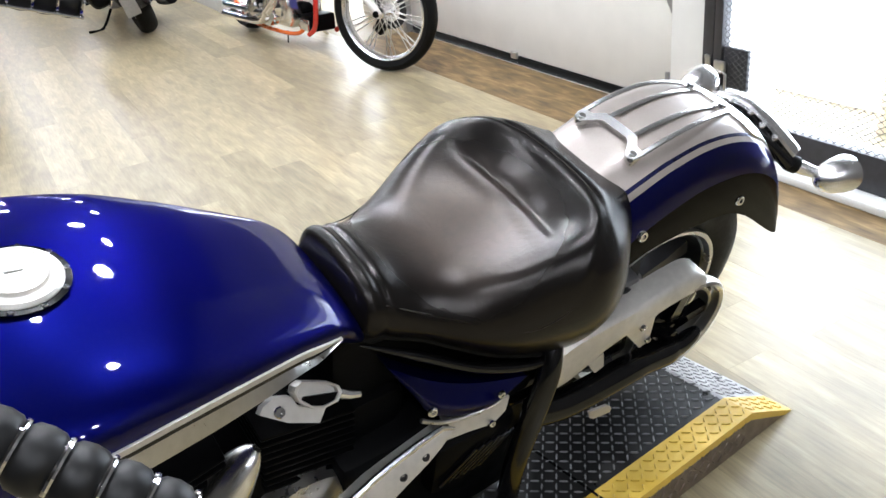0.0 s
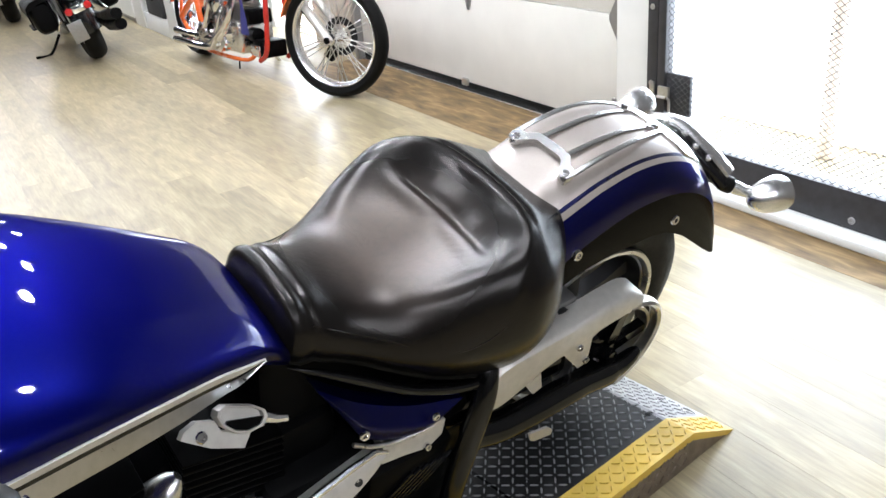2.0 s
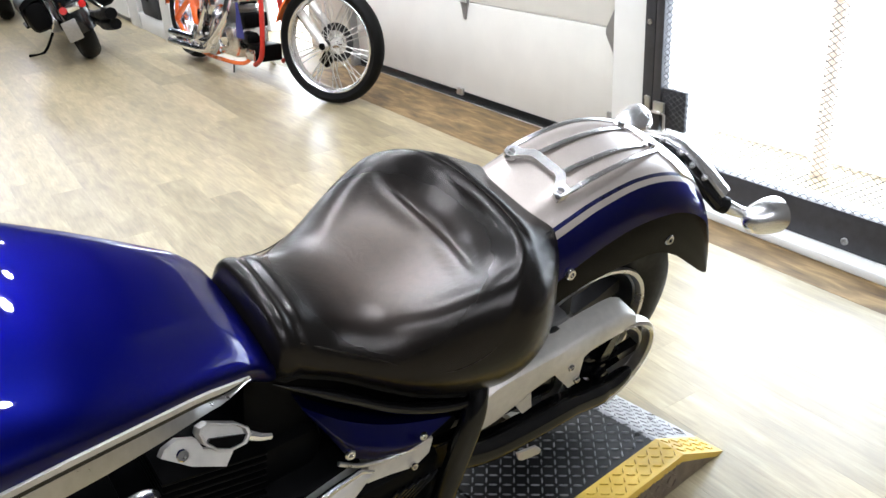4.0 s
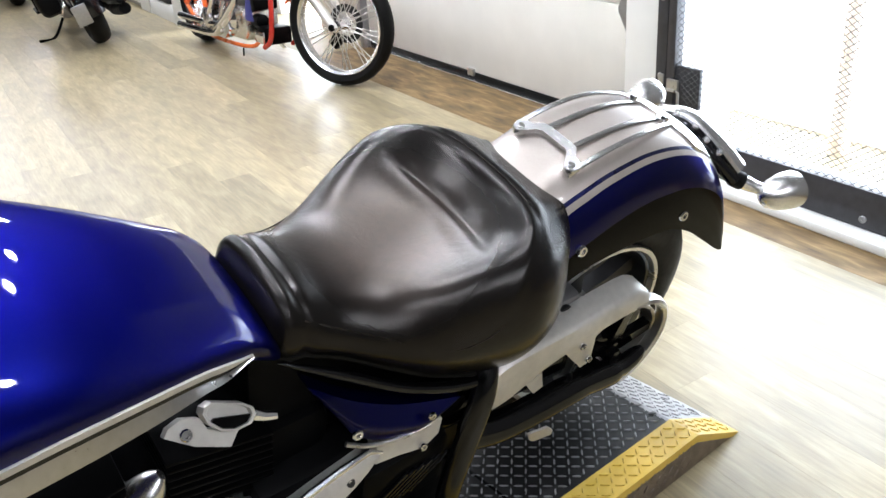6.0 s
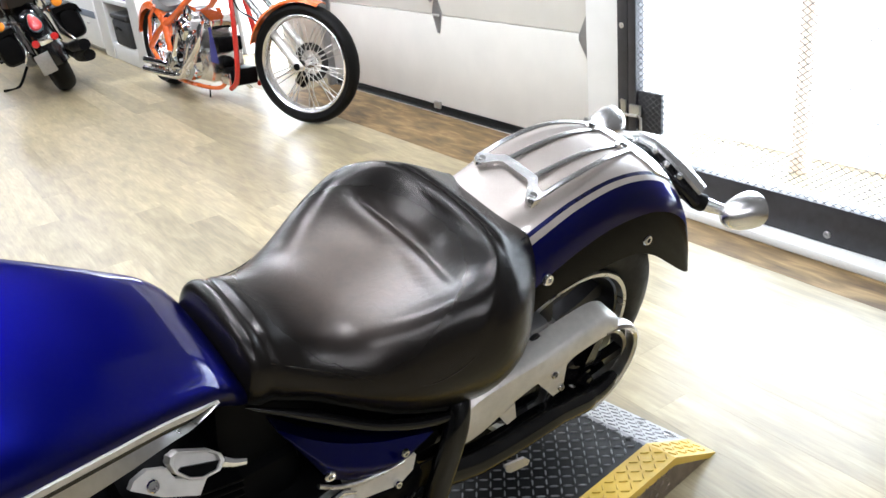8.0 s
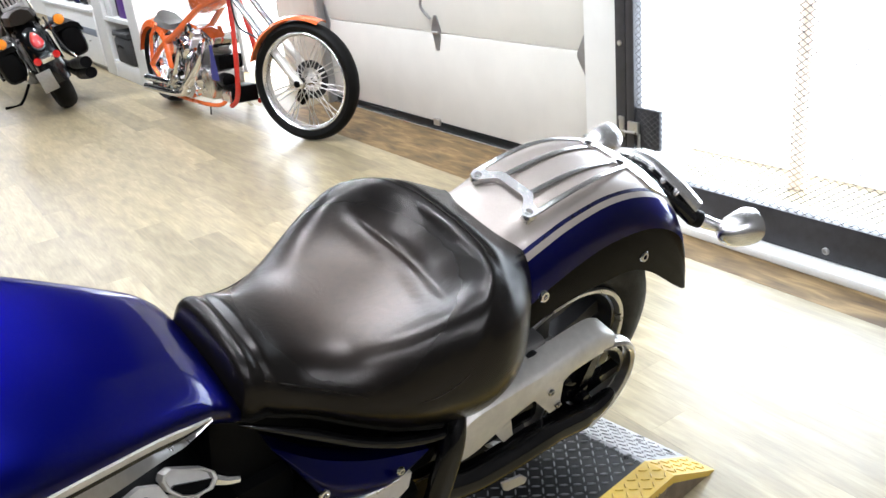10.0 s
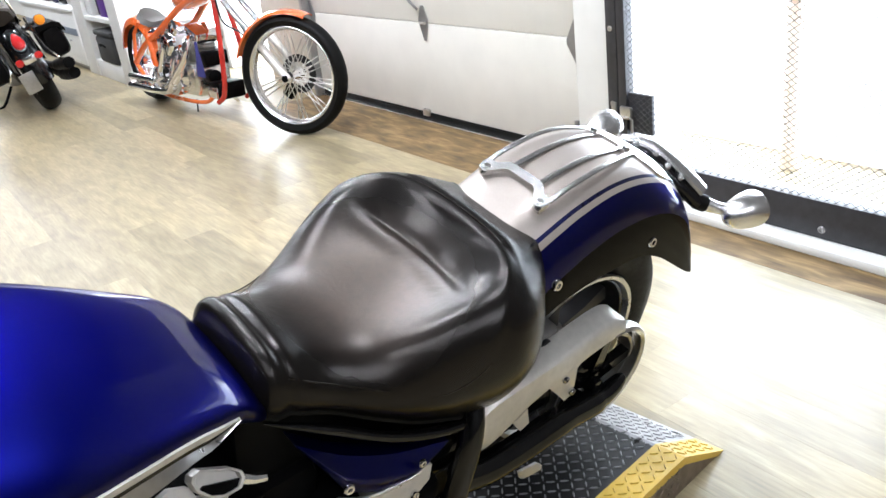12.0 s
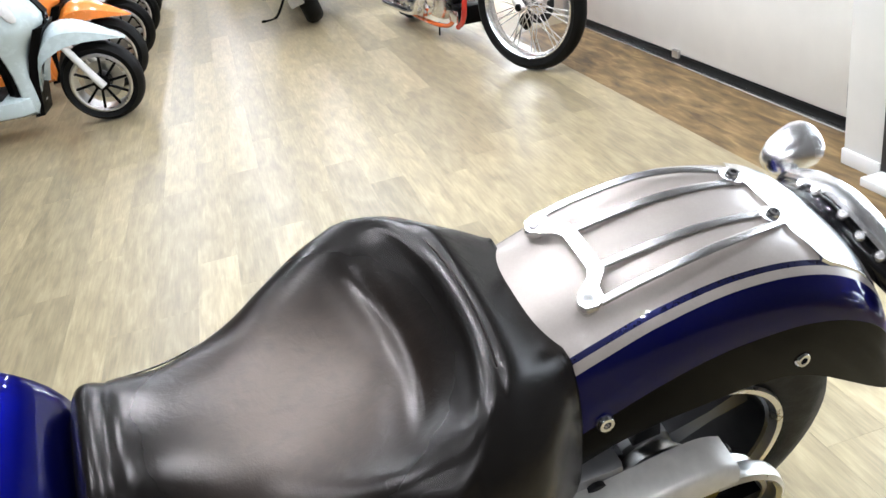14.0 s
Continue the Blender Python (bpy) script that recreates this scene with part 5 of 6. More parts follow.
for s in (-1, 1):
    foot = axl + S_ @ Vector((0, s * 0.085, 0))
    up = hd + S_ @ Vector((0, s * 0.085, 0))
    top = up + (up - foot) * 0.42
    mid = foot.lerp(up, 0.55)
    part("fork_leg", tube(B(), [foot + (foot - mid) * 0.05, foot, mid], [0.020, 0.027, 0.027], 14), CASTING, chop, "brushed lower fork leg")
    part("fork_tube", tube(B(), [mid - (mid - foot) * 0.04, mid, mid + (up - mid) * 0.02, mid + (up - mid) * 0.03, top], [0.031, 0.031, 0.031, 0.022, 0.022], 14), SATIN, chop, "chrome fork tube")
bm = B()
rows = []
for k in range(22):
    q = radians(66 + 96 * k / 21)
    c = []
    for y, dr in ((-0.052, -0.016), (-0.042, 0.0), (0, 0.010), (0.042, 0.0), (0.052, -0.016), (0.042, -0.004), (0, 0.004), (-0.042, -0.004)):
        r = FR + 0.022 + dr
        c.append(FM @ Vector((r * math.cos(q), -r * math.sin(q), y)))
    rows.append(c)
part("front_fender", loft(bm, rows), ORANGE, chop, "short orange front fender")
bm = B()
rows = []
for k in range(26):
    q = radians(15 + 150 * k / 25)
    r = 0.355
    rows.append([Vector((r2 * math.cos(q), y, 0.32 + r2 * math.sin(q))) for y, r2 in ((-0.125, r - 0.06), (-0.11, r - 0.01), (-0.06, r + 0.012), (0, r + 0.018), (0.06, r + 0.012), (0.11, r - 0.01), (0.125, r - 0.06), (0.10, r - 0.02), (0, r + 0.008), (-0.10, r - 0.02))])
part("rear_fender", loft(bm, rows), ORANGE, chop, "wide orange rear fender")
bm = B()
loft(bm, [[Vector((x, y * w, z + h)) for y, h in ((-1, 0), (-0.7, 0.035), (0, 0.045), (0.7, 0.035), (1, 0), (0, -0.01))] for x, z, w in ((0.02, 0.685, 0.06), (0.07, 0.665, 0.11), (0.16, 0.625, 0.12), (0.28, 0.60, 0.10), (0.36, 0.61, 0.04))])
part("seat", bm, LEATHER, chop, "small black leather seat")
for s in (-1, 1):
    part("frame_rail", tube(B(), spline([(1.28, s * 0.03, 0.88), (0.95, s * 0.09, 0.79), (0.55, s * 0.13, 0.60), (0.25, s * 0.15, 0.47), (0.02, s * 0.155, 0.33)], 6), 0.024, 12), ORANGE, chop, "orange backbone frame tube")
    part("lower_rail", tube(B(), spline([(0.02, s * 0.155, 0.31), (0.35, s * 0.16, 0.14), (0.8, s * 0.15, 0.11), (1.1, s * 0.12, 0.12), (1.22, s * 0.10, 0.20)], 6), 0.015, 12), ORANGE, chop, "orange lower frame tube")
    part("seat_post", tube(B(), spline([(0.34, s * 0.14, 0.56), (0.40, s * 0.15, 0.36), (0.42, s * 0.15, 0.14)], 6), 0.030, 12), ORANGE, chop, "orange seat post")
    part("downtube", tube(B(), spline([(1.29, s * 0.03, 0.90), (1.36, s * 0.07, 0.55), (1.36, s * 0.10, 0.22), (1.26, s * 0.11, 0.13)], 6), 0.018, 12), REDTUBE, chop, "red painted downtube")
    part("fender_strut", tube(B(), [(0.0, s * 0.15, 0.34), (0.05, s * 0.14, 0.55), (0.14, s * 0.12, 0.64)], 0.014, 8), ORANGE, chop)
part("engine_case", box(B(), (0.40, -0.15, 0.14), (1.02, 0.15, 0.38), 0.05), POLISHED, chop, "polished V-twin crankcase")
part("primary_cover", loft(B(), [[Vector((x, y, z)) for x, z in ((0.35, 0.22), (0.40, 0.15), (0.80, 0.15), (0.90, 0.22), (0.86, 0.33), (0.45, 0.34))] for y in (-0.20, -0.14)]), CHROME, chop, "chrome cover")
for cx, ang in ((0.65, -22), (0.89, 22)):
    m = Matrix.Translation((cx, 0, 0.33)) @ pose(0, 0, 0, 0, ang, 0)
    cyl = part("cylinder", lathe(B(), [(0.075, 0), (0.075, 0.26)], 20, m), GREY, chop, "finned chrome cylinder")
    for k in range(9):
        part("fin", lathe(B(), [(0.07, 0), (0.108, 0.002), (0.108, 0.008), (0.07, 0.010)], 20, m @ Matrix.Translation((0, 0, 0.03 + 0.021 * k)), closed=True), STEEL, cyl)
    part("rocker_box", box(B(), (-0.095, -0.115, 0.225), (0.095, 0.115, 0.315), 0.03, m), CHROME, chop, "chrome rocker box")
    part("pushrod_tube", tube(B(), [m @ Vector((0.02, -0.10, 0.24)), (0.70, -0.14, 0.30)], 0.011, 8), CHROME, chop)
    part("pushrod_tube", tube(B(), [m @ Vector((-0.03, -0.10, 0.24)), (0.66, -0.14, 0.28)], 0.011, 8), CHROME, chop)
part("air_cleaner", lathe(B(), [(0.0, 0.0), (0.085, 0.004), (0.09, 0.03), (0.07, 0.055), (0.03, 0.062), (0, 0.062)], 28, to((0.71, -0.13, 0.50), (0.71, -0.4, 0.50))), CHROME, chop, "round chrome air cleaner")
part("cam_cover", lathe(B(), [(0.0, 0.05), (0.05, 0.05), (0.10, 0.035), (0.12, 0.0), (0.0, -0.02)], 28, to((0.80, -0.15, 0.28), (0.80, -0.4, 0.28))), CHROME, chop, "polished round cam cover")
part("starter", tube(B(), [(0.52, -0.17, 0.40), (0.52, 0.12, 0.40)], 0.05, 16), CHROME, chop)
part("intake", tube(B(), [(0.62, -0.03, 0.52), (0.82, -0.03, 0.52)], 0.035, 12), STEEL, chop)
part("carburettor", box(B(), (0.66, -0.12, 0.44), (0.76, 0.0, 0.56), 0.02), STEEL, chop)
for z, y, x1 in ((0.235, -0.19, 0.86), (0.165, -0.205, 0.74)):
    part("exhaust_pipe", tube(B(), spline([(x1 + 0.05, -0.10, 0.48), (x1 + 0.06, -0.17, 0.42), (x1, y, z + 0.05), (x1 - 0.15, y, z), (0.25, y, z - 0.01), (-0.06, y, z - 0.012)], 6), 0.029, 14), CHROME, chop, "chrome slash-cut exhaust pipe")
for x0, x1, y, r in ((0.60, 0.42, -0.165, 0.024), (0.98, 0.70, -0.175, 0.026)):
    part("header_pipe", tube(B(), spline([(x0, -0.09, 0.56), (x0 + 0.05, -0.16, 0.54), (x0 + 0.03, y - 0.02, 0.42), (x1 + 0.10, y - 0.03, 0.27), (x1 - 0.05, y - 0.03, 0.20)], 6), r, 12), CHROME, chop, "curved chrome header pipe")
for k in range(7):
    part("engine_bolt", bolt(B(), (0.46 + 0.075 * k, -0.203, 0.20 + 0.09 * (k % 2)), (0, -1, 0), 0.011, 0.010), STEEL, chop)
part("oil_filter", lathe(B(), [(0.0, -0.05), (0.045, -0.05), (0.05, -0.04), (0.05, 0.05), (0.035, 0.06), (0, 0.06)], 20, to((1.06, -0.03, 0.28), (1.3, -0.03, 0.28))), BLACK, chop, "black oil filter")
part("horn", lathe(B(), [(0.0, 0.0), (0.055, 0.0), (0.06, 0.02), (0.045, 0.035), (0.0, 0.04)], 22, to((0.80, -0.12, 0.62), (0.80, -0.4, 0.64))), CHROME, chop, "round chrome horn cover")
part("regulator", box(B(), (1.02, -0.09, 0.36), (1.12, 0.09, 0.46), 0.01), BLACK, chop, "black finned regulator")
for k in range(5):
    part("oil_line", tube(B(), spline([(0.36, -0.05 + 0.02 * k, 0.40), (0.46, -0.13 + 0.02 * k, 0.34), (0.58, -0.15, 0.36 + 0.02 * k)], 5), 0.007, 6), STEEL if k % 2 else BLACK, chop, "braided oil hose")
part("kicker_cover", lathe(B(), [(0.0, 0.04), (0.04, 0.04), (0.07, 0.03), (0.085, 0.0), (0.0, -0.01)], 24, to((0.52, -0.18, 0.26), (0.52, -0.4, 0.26))), POLISHED, chop, "polished gearbox cover")
part("oil_tank", lathe(B(), [(0.0, -0.13), (0.085, -0.13), (0.10, -0.11), (0.10, 0.11), (0.085, 0.13), (0, 0.13)], 28, spin((0.36, 0, 0.50))), CHROME, chop, "chrome round oil tank")
part("front_box", box(B(), (1.13, -0.10, 0.14), (1.28, 0.10, 0.26), 0.015), BLACK, chop, "black box in front of the engine")
part("box_cover", box(B(), (1.14, -0.125, 0.155), (1.27, -0.102, 0.235), 0.01), CHROME, chop, "chrome box cover")
bm = B()
loft(bm, [[Vector((1.17 + dx, -0.16 + dy, z)) for dx, dy in ((-w, 0), (0, -0.012), (w, 0), (0, 0.012))] for z, w in ((0.55, 0.015), (0.48, 0.03), (0.38, 0.055), (0.31, 0.065))])
part("pennant", bm, CLOTH, chop, "small navy cloth hung on the frame")
bm = B()
loft(bm, [[Vector((x, w * math.cos(q), z + h * math.sin(q))) for q in [2 * math.pi * k / 20 for k in range(20)]] for x, z, w, h in ((0.66, 0.78, 0.03, 0.03), (0.72, 0.80, 0.08, 0.08), (0.86, 0.88, 0.14, 0.15), (1.04, 0.94, 0.15, 0.17), (1.20, 0.98, 0.11, 0.14), (1.29, 1.0, 0.04, 0.05))])
part("fuel_tank", bm, ORANGE, chop, "orange teardrop tank")
part("side_stand", tube(B(), [(0.85, 0.15, 0.12), (0.80, 0.27, 0.012)], 0.012, 8), CHROME, chop)
part("drain_hook", tube(B(), [(0.93, -0.12, 0.12), (0.93, -0.13, 0.03)], 0.006, 6), BLACK, chop)
part("brake_hose", tube(B(), spline([(2.05, -0.08, 0.42), (1.8, -0.12, 0.62), (1.5, -0.1, 0.70), (1.35, -0.05, 0.95)], 6), 0.006, 6), BLACK, chop)

# ---------------------------------------------------------------- black touring cruisers
BLK = BLACKGLOSS


def cruiser(m, label):
    c = thing("touring_motorcycle", m, label, "motorcycle", "parked showroom motorcycles")
    for x, R, w, nm in ((0.0, 0.32, 0.15, "rear_wheel"), (1.65, 0.32, 0.12, "front_wheel")):
        wh = part(nm, lathe(B(), [(0.03, -0.06), (0.05, -0.05), (0.05, 0.05), (0.03, 0.06)], 20, spin((x, 0, R)), closed=True), STEEL, c, "alloy wheel")
        tyre_of(wh, spin((x, 0, R)), R, w, 0.22)
        part("rim", lathe(B(), [(0.222, -0.05), (0.205, -0.05), (0.20, 0.0), (0.205, 0.05), (0.222, 0.05)], 40, spin((x, 0, R)), closed=True), STEEL, wh)
        for k in range(7):
            q = 2 * math.pi * k / 7
            part("spoke", tube(B(), [(x + 0.04 * math.cos(q), 0, R + 0.04 * math.sin(q)), (x + 0.205 * math.cos(q), 0, R + 0.205 * math.sin(q))], 0.013, 6), STEEL, wh)
    # rear fender, long, over the wheel
    rows = []
    for k in range(22):
        q = radians(40 + 150 * k / 21)
        r = 0.37 + 0.02 * k / 21
        rows.append([Vector((r2 * math.cos(q), y, 0.34 + r2 * math.sin(q))) for y, r2 in ((-0.10, r - 0.09), (-0.095, r - 0.03), (-0.06, r + 0.005), (0, r + 0.016), (0.06, r + 0.005), (0.095, r - 0.03), (0.10, r - 0.09), (0.085, r - 0.035), (0, r + 0.006), (-0.085, r - 0.035))])
    fen = part("rear_fender", loft(B(), rows), BLK, c, "gloss black rear fender")
    m_t = Matrix.Translation((-0.335, 0, 0.60)) @ pose(0, 0, 0, 0, -62, 0)
    bm = B()
    loft(bm, [[m_t @ Vector((x * (0.072 if x > 0 else 0.080), y * 0.046, z)) for x, y in [(math.cos(2 * math.pi * k / 20), math.sin(2 * math.pi * k / 20) * (1 - 0.35 * math.cos(2 * math.pi * k / 20))) for k in range(20)]] for z in (0.0, 0.02)])
    tl = part("tail_light", bm, WHEELDARK, c, "chrome framed teardrop tail light")
    bm = B()
    loft(bm, [[m_t @ Vector((x * f * 0.078, y * f * 0.047, z)) for x, y in [(math.cos(2 * math.pi * k / 20), math.sin(2 * math.pi * k / 20) * (1 - 0.35 * math.cos(2 * math.pi * k / 20))) for k in range(20)]] for z, f in ((0.018, 0.9), (0.034, 0.75), (0.042, 0.35))])
    part("lens", bm, RED, tl, "red lens")
    part("plate_bracket", box(B(), (-0.41, -0.05, 0.44), (-0.385, 0.05, 0.50), 0.01), CHROME, c, "chrome plate bracket")
    part("plate_holder", box(B(), (-0.385, 0.03, 0.30), (-0.375, 0.14, 0.46), 0.004, pose(0, 0, 0, 0, -8, 0)), GREY, c, "bare grey plate holder")
    for s in (-1, 1):
        part("reflector", lathe(B(), [(0.028, 0), (0.028, 0.012), (0.0, 0.018)], 18, to((-0.385, s * 0.075, 0.47), (-0.6, s * 0.075, 0.47))), RED, c, "round red reflector")
        sg = part("turn_signal", lathe(B(), [(0.0, -0.04), (0.03, -0.03), (0.042, 0.0), (0.042, 0.02), (0, 0.022)], 20, to((-0.27, s * 0.225, 0.67), (-0.5, s * 0.225, 0.67))), CHROME, c, "amber turn signal on a chrome stalk")
        part("lens", lathe(B(), [(0.040, 0.02), (0.036, 0.036), (0.0, 0.044)], 20, to((-0.27, s * 0.225, 0.67), (-0.5, s * 0.225, 0.67))), AMBER, sg, "amber lens")
        part("stalk", tube(B(), [(-0.22, s * 0.10, 0.64), (-0.26, s * 0.20, 0.67)], 0.012, 8), CHROME, sg)
        bm = B()
        loft(bm, [[Vector((x, s * y, z)) for y, z in [(0.245 + 0.085 * math.copysign(abs(math.cos(q)) ** 0.55, math.cos(q)) * f, 0.49 + 0.125 * math.copysign(abs(math.sin(q)) ** 0.6, math.sin(q)) * f) for q in [2 * math.pi * k / 20 for k in range(20)]]] for x, f in ((-0.33, 0.55), (-0.325, 0.8), (-0.30, 0.95), (-0.24, 1.0), (0.02, 1.0), (0.08, 0.93), (0.11, 0.7))])
        bag = part("saddlebag", bm, BLACK, c, "black leather saddlebag")
        bm = B()
        loft(bm, [[Vector((x, s * y, z)) for y, z in ((0.15, 0.595), (0.24, 0.60), (0.325, 0.57), (0.340, 0.53), (0.346, 0.545), (0.335, 0.60), (0.29, 0.63), (0.16, 0.64))] for x in (-0.335, -0.325, 0.10, 0.115)])
        part("lid", bm, BLACK, bag, "overlapping bag lid")
        part("strap", box(B(), (-0.20, s * 0.334 - 0.006, 0.44), (-0.17, s * 0.334 + 0.006, 0.58), 0.003), BLACK, bag)
        part("bag_rail", tube(B(), spline([(-0.22, s * 0.14, 0.72), (-0.36, s * 0.15, 0.50), (-0.36, s * 0.20, 0.38), (0.05, s * 0.22, 0.34)], 5), 0.008, 8), CHROME, c)
        part("backrest_stay", tube(B(), spline([(0.10, s * 0.11, 0.62), (-0.02, s * 0.12, 0.75), (-0.10, s * 0.11, 0.93), (-0.10, s * 0.07, 1.02)], 5), 0.010, 8), CHROME, c)
        part("shock", tube(B(), [(0.02, s * 0.13, 0.36), (0.16, s * 0.13, 0.62)], 0.024, 10), CHROME, c)
        part("fork_leg", tube(B(), [(1.65, s * 0.095, 0.30), (1.33, s * 0.095, 0.95)], 0.026, 10), CHROME, c)
        part("mirror", lathe(B(), [(0.0, 0), (0.05, 0.004), (0.055, 0.02), (0, 0.03)], 18, to((1.02, s * 0.42, 1.22), (0.7, s * 0.42, 1.22))), CHROME, c, "round chrome mirror")
        part("mirror_stem", tube(B(), [(1.05, s * 0.34, 1.06), (1.04, s * 0.42, 1.20)], 0.006, 6), CHROME, c)
        part("grip", tube(B(), [(1.02, s * 0.36, 1.045), (0.92, s * 0.44, 1.02)], 0.018, 10), RUBBER, c)
    part("muffler", tube(B(), spline([(1.0, -0.12, 0.30), (0.6, -0.20, 0.22), (0.1, -0.22, 0.26), (-0.42, -0.23, 0.33)], 5), [0.025] * 6 + [0.03] * 3 + [0.045] * 7, 14), BLACK, c, "black exhaust muffler")
    part("muffler", tube(B(), spline([(0.9, -0.12, 0.26), (0.5, -0.20, 0.16), (0.1, -0.22, 0.17), (-0.38, -0.23, 0.24)], 5), [0.025] * 6 + [0.03] * 3 + [0.045] * 7, 14), BLACK, c, "black exhaust muffler")
    bm = B()
    loft(bm, [[Vector((x, w * a, z + h)) for a, h in ((-1, -0.04), (-0.85, 0.02), (-0.4, 0.045), (0, 0.05), (0.4, 0.045), (0.85, 0.02), (1, -0.04), (0, -0.06))] for x, z, w in ((-0.16, 0.78, 0.09), (-0.10, 0.79, 0.12), (0.15, 0.775, 0.13), (0.22, 0.70, 0.16), (0.42, 0.67, 0.18), (0.60, 0.70, 0.13), (0.68, 0.74, 0.07))])
    part("seat", bm, LEATHER, c, "black two-up leather seat")
    part("backrest_bar", tube(B(), [(-0.10, -0.09, 1.01), (-0.105, 0.0, 1.04), (-0.10, 0.09, 1.01)], 0.012, 8), CHROME, c)
    bk = B()
    for z in (0.84, 1.005):
        box(bk, (-0.114, -0.085, z), (-0.102, 0.085, z + 0.028), 0.004)
    for k in range(6):
        box(bk, (-0.113, -0.082 + 0.0295 * k, 0.86), (-0.103, -0.066 + 0.0295 * k, 1.01), 0.003)
    part("backrest_grille", bk, GREY, c, "slotted grey backrest plate")
    bm = B()
    loft(bm, [[Vector((x, w * math.cos(q), z + h * math.sin(q))) for q in [2 * math.pi * k / 20 for k in range(20)]] for x, z, w, h in ((0.62, 0.78, 0.05, 0.04), (0.75, 0.82, 0.13, 0.09), (0.95, 0.87, 0.17, 0.12), (1.12, 0.90, 0.15, 0.12), (1.22, 0.92, 0.06, 0.06))])
    part("fuel_tank", bm, BLK, c, "gloss black fuel tank")
    part("engine", box(B(), (0.48, -0.17, 0.18), (1.12, 0.17, 0.55), 0.06), GREY, c, "grey metal engine")
    for cx, ang in ((0.70, -25), (0.92, 25)):
        mm = Matrix.Translation((cx, 0, 0.48)) @ pose(0, 0, 0, 0, ang, 0)
        for k in range(7):
            part("fin", box(B(), (-0.08, -0.12, 0.025 * k), (0.08, 0.12, 0.025 * k + 0.012), 0.004, mm), STEEL, c)
    part("air_cleaner", lathe(B(), [(0.0, 0.0), (0.09, 0.0), (0.095, 0.04), (0.05, 0.06), (0, 0.06)], 24, to((0.81, 0.15, 0.60), (0.81, 0.5, 0.60))), CHROME, c)
    part("handlebar", tube(B(), spline([(0.90, 0.46, 1.015), (1.03, 0.34, 1.05), (1.16, 0.20, 1.09), (1.22, 0.08, 1.03), (1.22, -0.08, 1.03), (1.16, -0.20, 1.09), (1.03, -0.34, 1.05), (0.90, -0.46, 1.015)], 5), 0.013, 10), CHROME, c, "wide chrome handlebar")
    part("headlight", lathe(B(), [(0.0, -0.12), (0.07, -0.09), (0.10, -0.02), (0.105, 0.05), (0.0, 0.065)], 24, to((1.48, 0, 0.88), (1.8, 0, 0.86))), CHROME, c, "round chrome headlight")
    rows = []
    for k in range(18):
        q = radians(5 + 150 * k / 17)
        r = 0.35
        rows.append([Vector((1.65 + r2 * math.cos(q), y, 0.32 + r2 * math.sin(q))) for y, r2 in ((-0.085, r - 0.06), (-0.06, r), (0, r + 0.012), (0.06, r), (0.085, r - 0.06), (0.06, r - 0.01), (0, r + 0.003), (-0.06, r - 0.01))])
    part("front_fender", loft(B(), rows), BLK, c, "gloss black front fender")
    part("side_stand", tube(B(), spline([(0.55, 0.16, 0.20), (0.50, 0.30, 0.09), (0.42, 0.42, 0.125)], 4), 0.012, 8), BLACK, c, "black side stand")
    part("swingarm", box(B(), (0.0, 0.09, 0.27), (0.50, 0.12, 0.35), 0.01), BLACK, c)
    part("footboard", box(B(), (0.75, 0.20, 0.27), (1.05, 0.32, 0.29), 0.008), BLACK, c)
    return c


C1 = Matrix.Translation((0.69, 6.60, 0)) @ pose(0, 0, 0, 0, 0, 88) @ pose(0, 0, 0, -15, 0, 0) @ Matrix.Scale(1.05, 4)
tour = cruiser(C1, "black touring cruiser with leather saddlebags and chrome backrest")
for k, (x, y, yaw) in enumerate([(0.42, 9.7, 84), (0.34, 11.2, 80), (0.20, 12.7, 78), (0.02, 14.1, 74), (-0.25, 15.4, 70), (-0.70, 16.4, 62), (-1.30, 17.0, 50), (-2.0, 17.4, 40), (-2.75, 17.7, 32), (-3.5, 17.9, 26)]):
    copy_thing(tour, Matrix.Translation((x, y, 0)) @ pose(0, 0, 0, 0, 0, yaw) @ pose(0, 0, 0, -9, 0, 0))

# ---------------------------------------------------------------- scooters


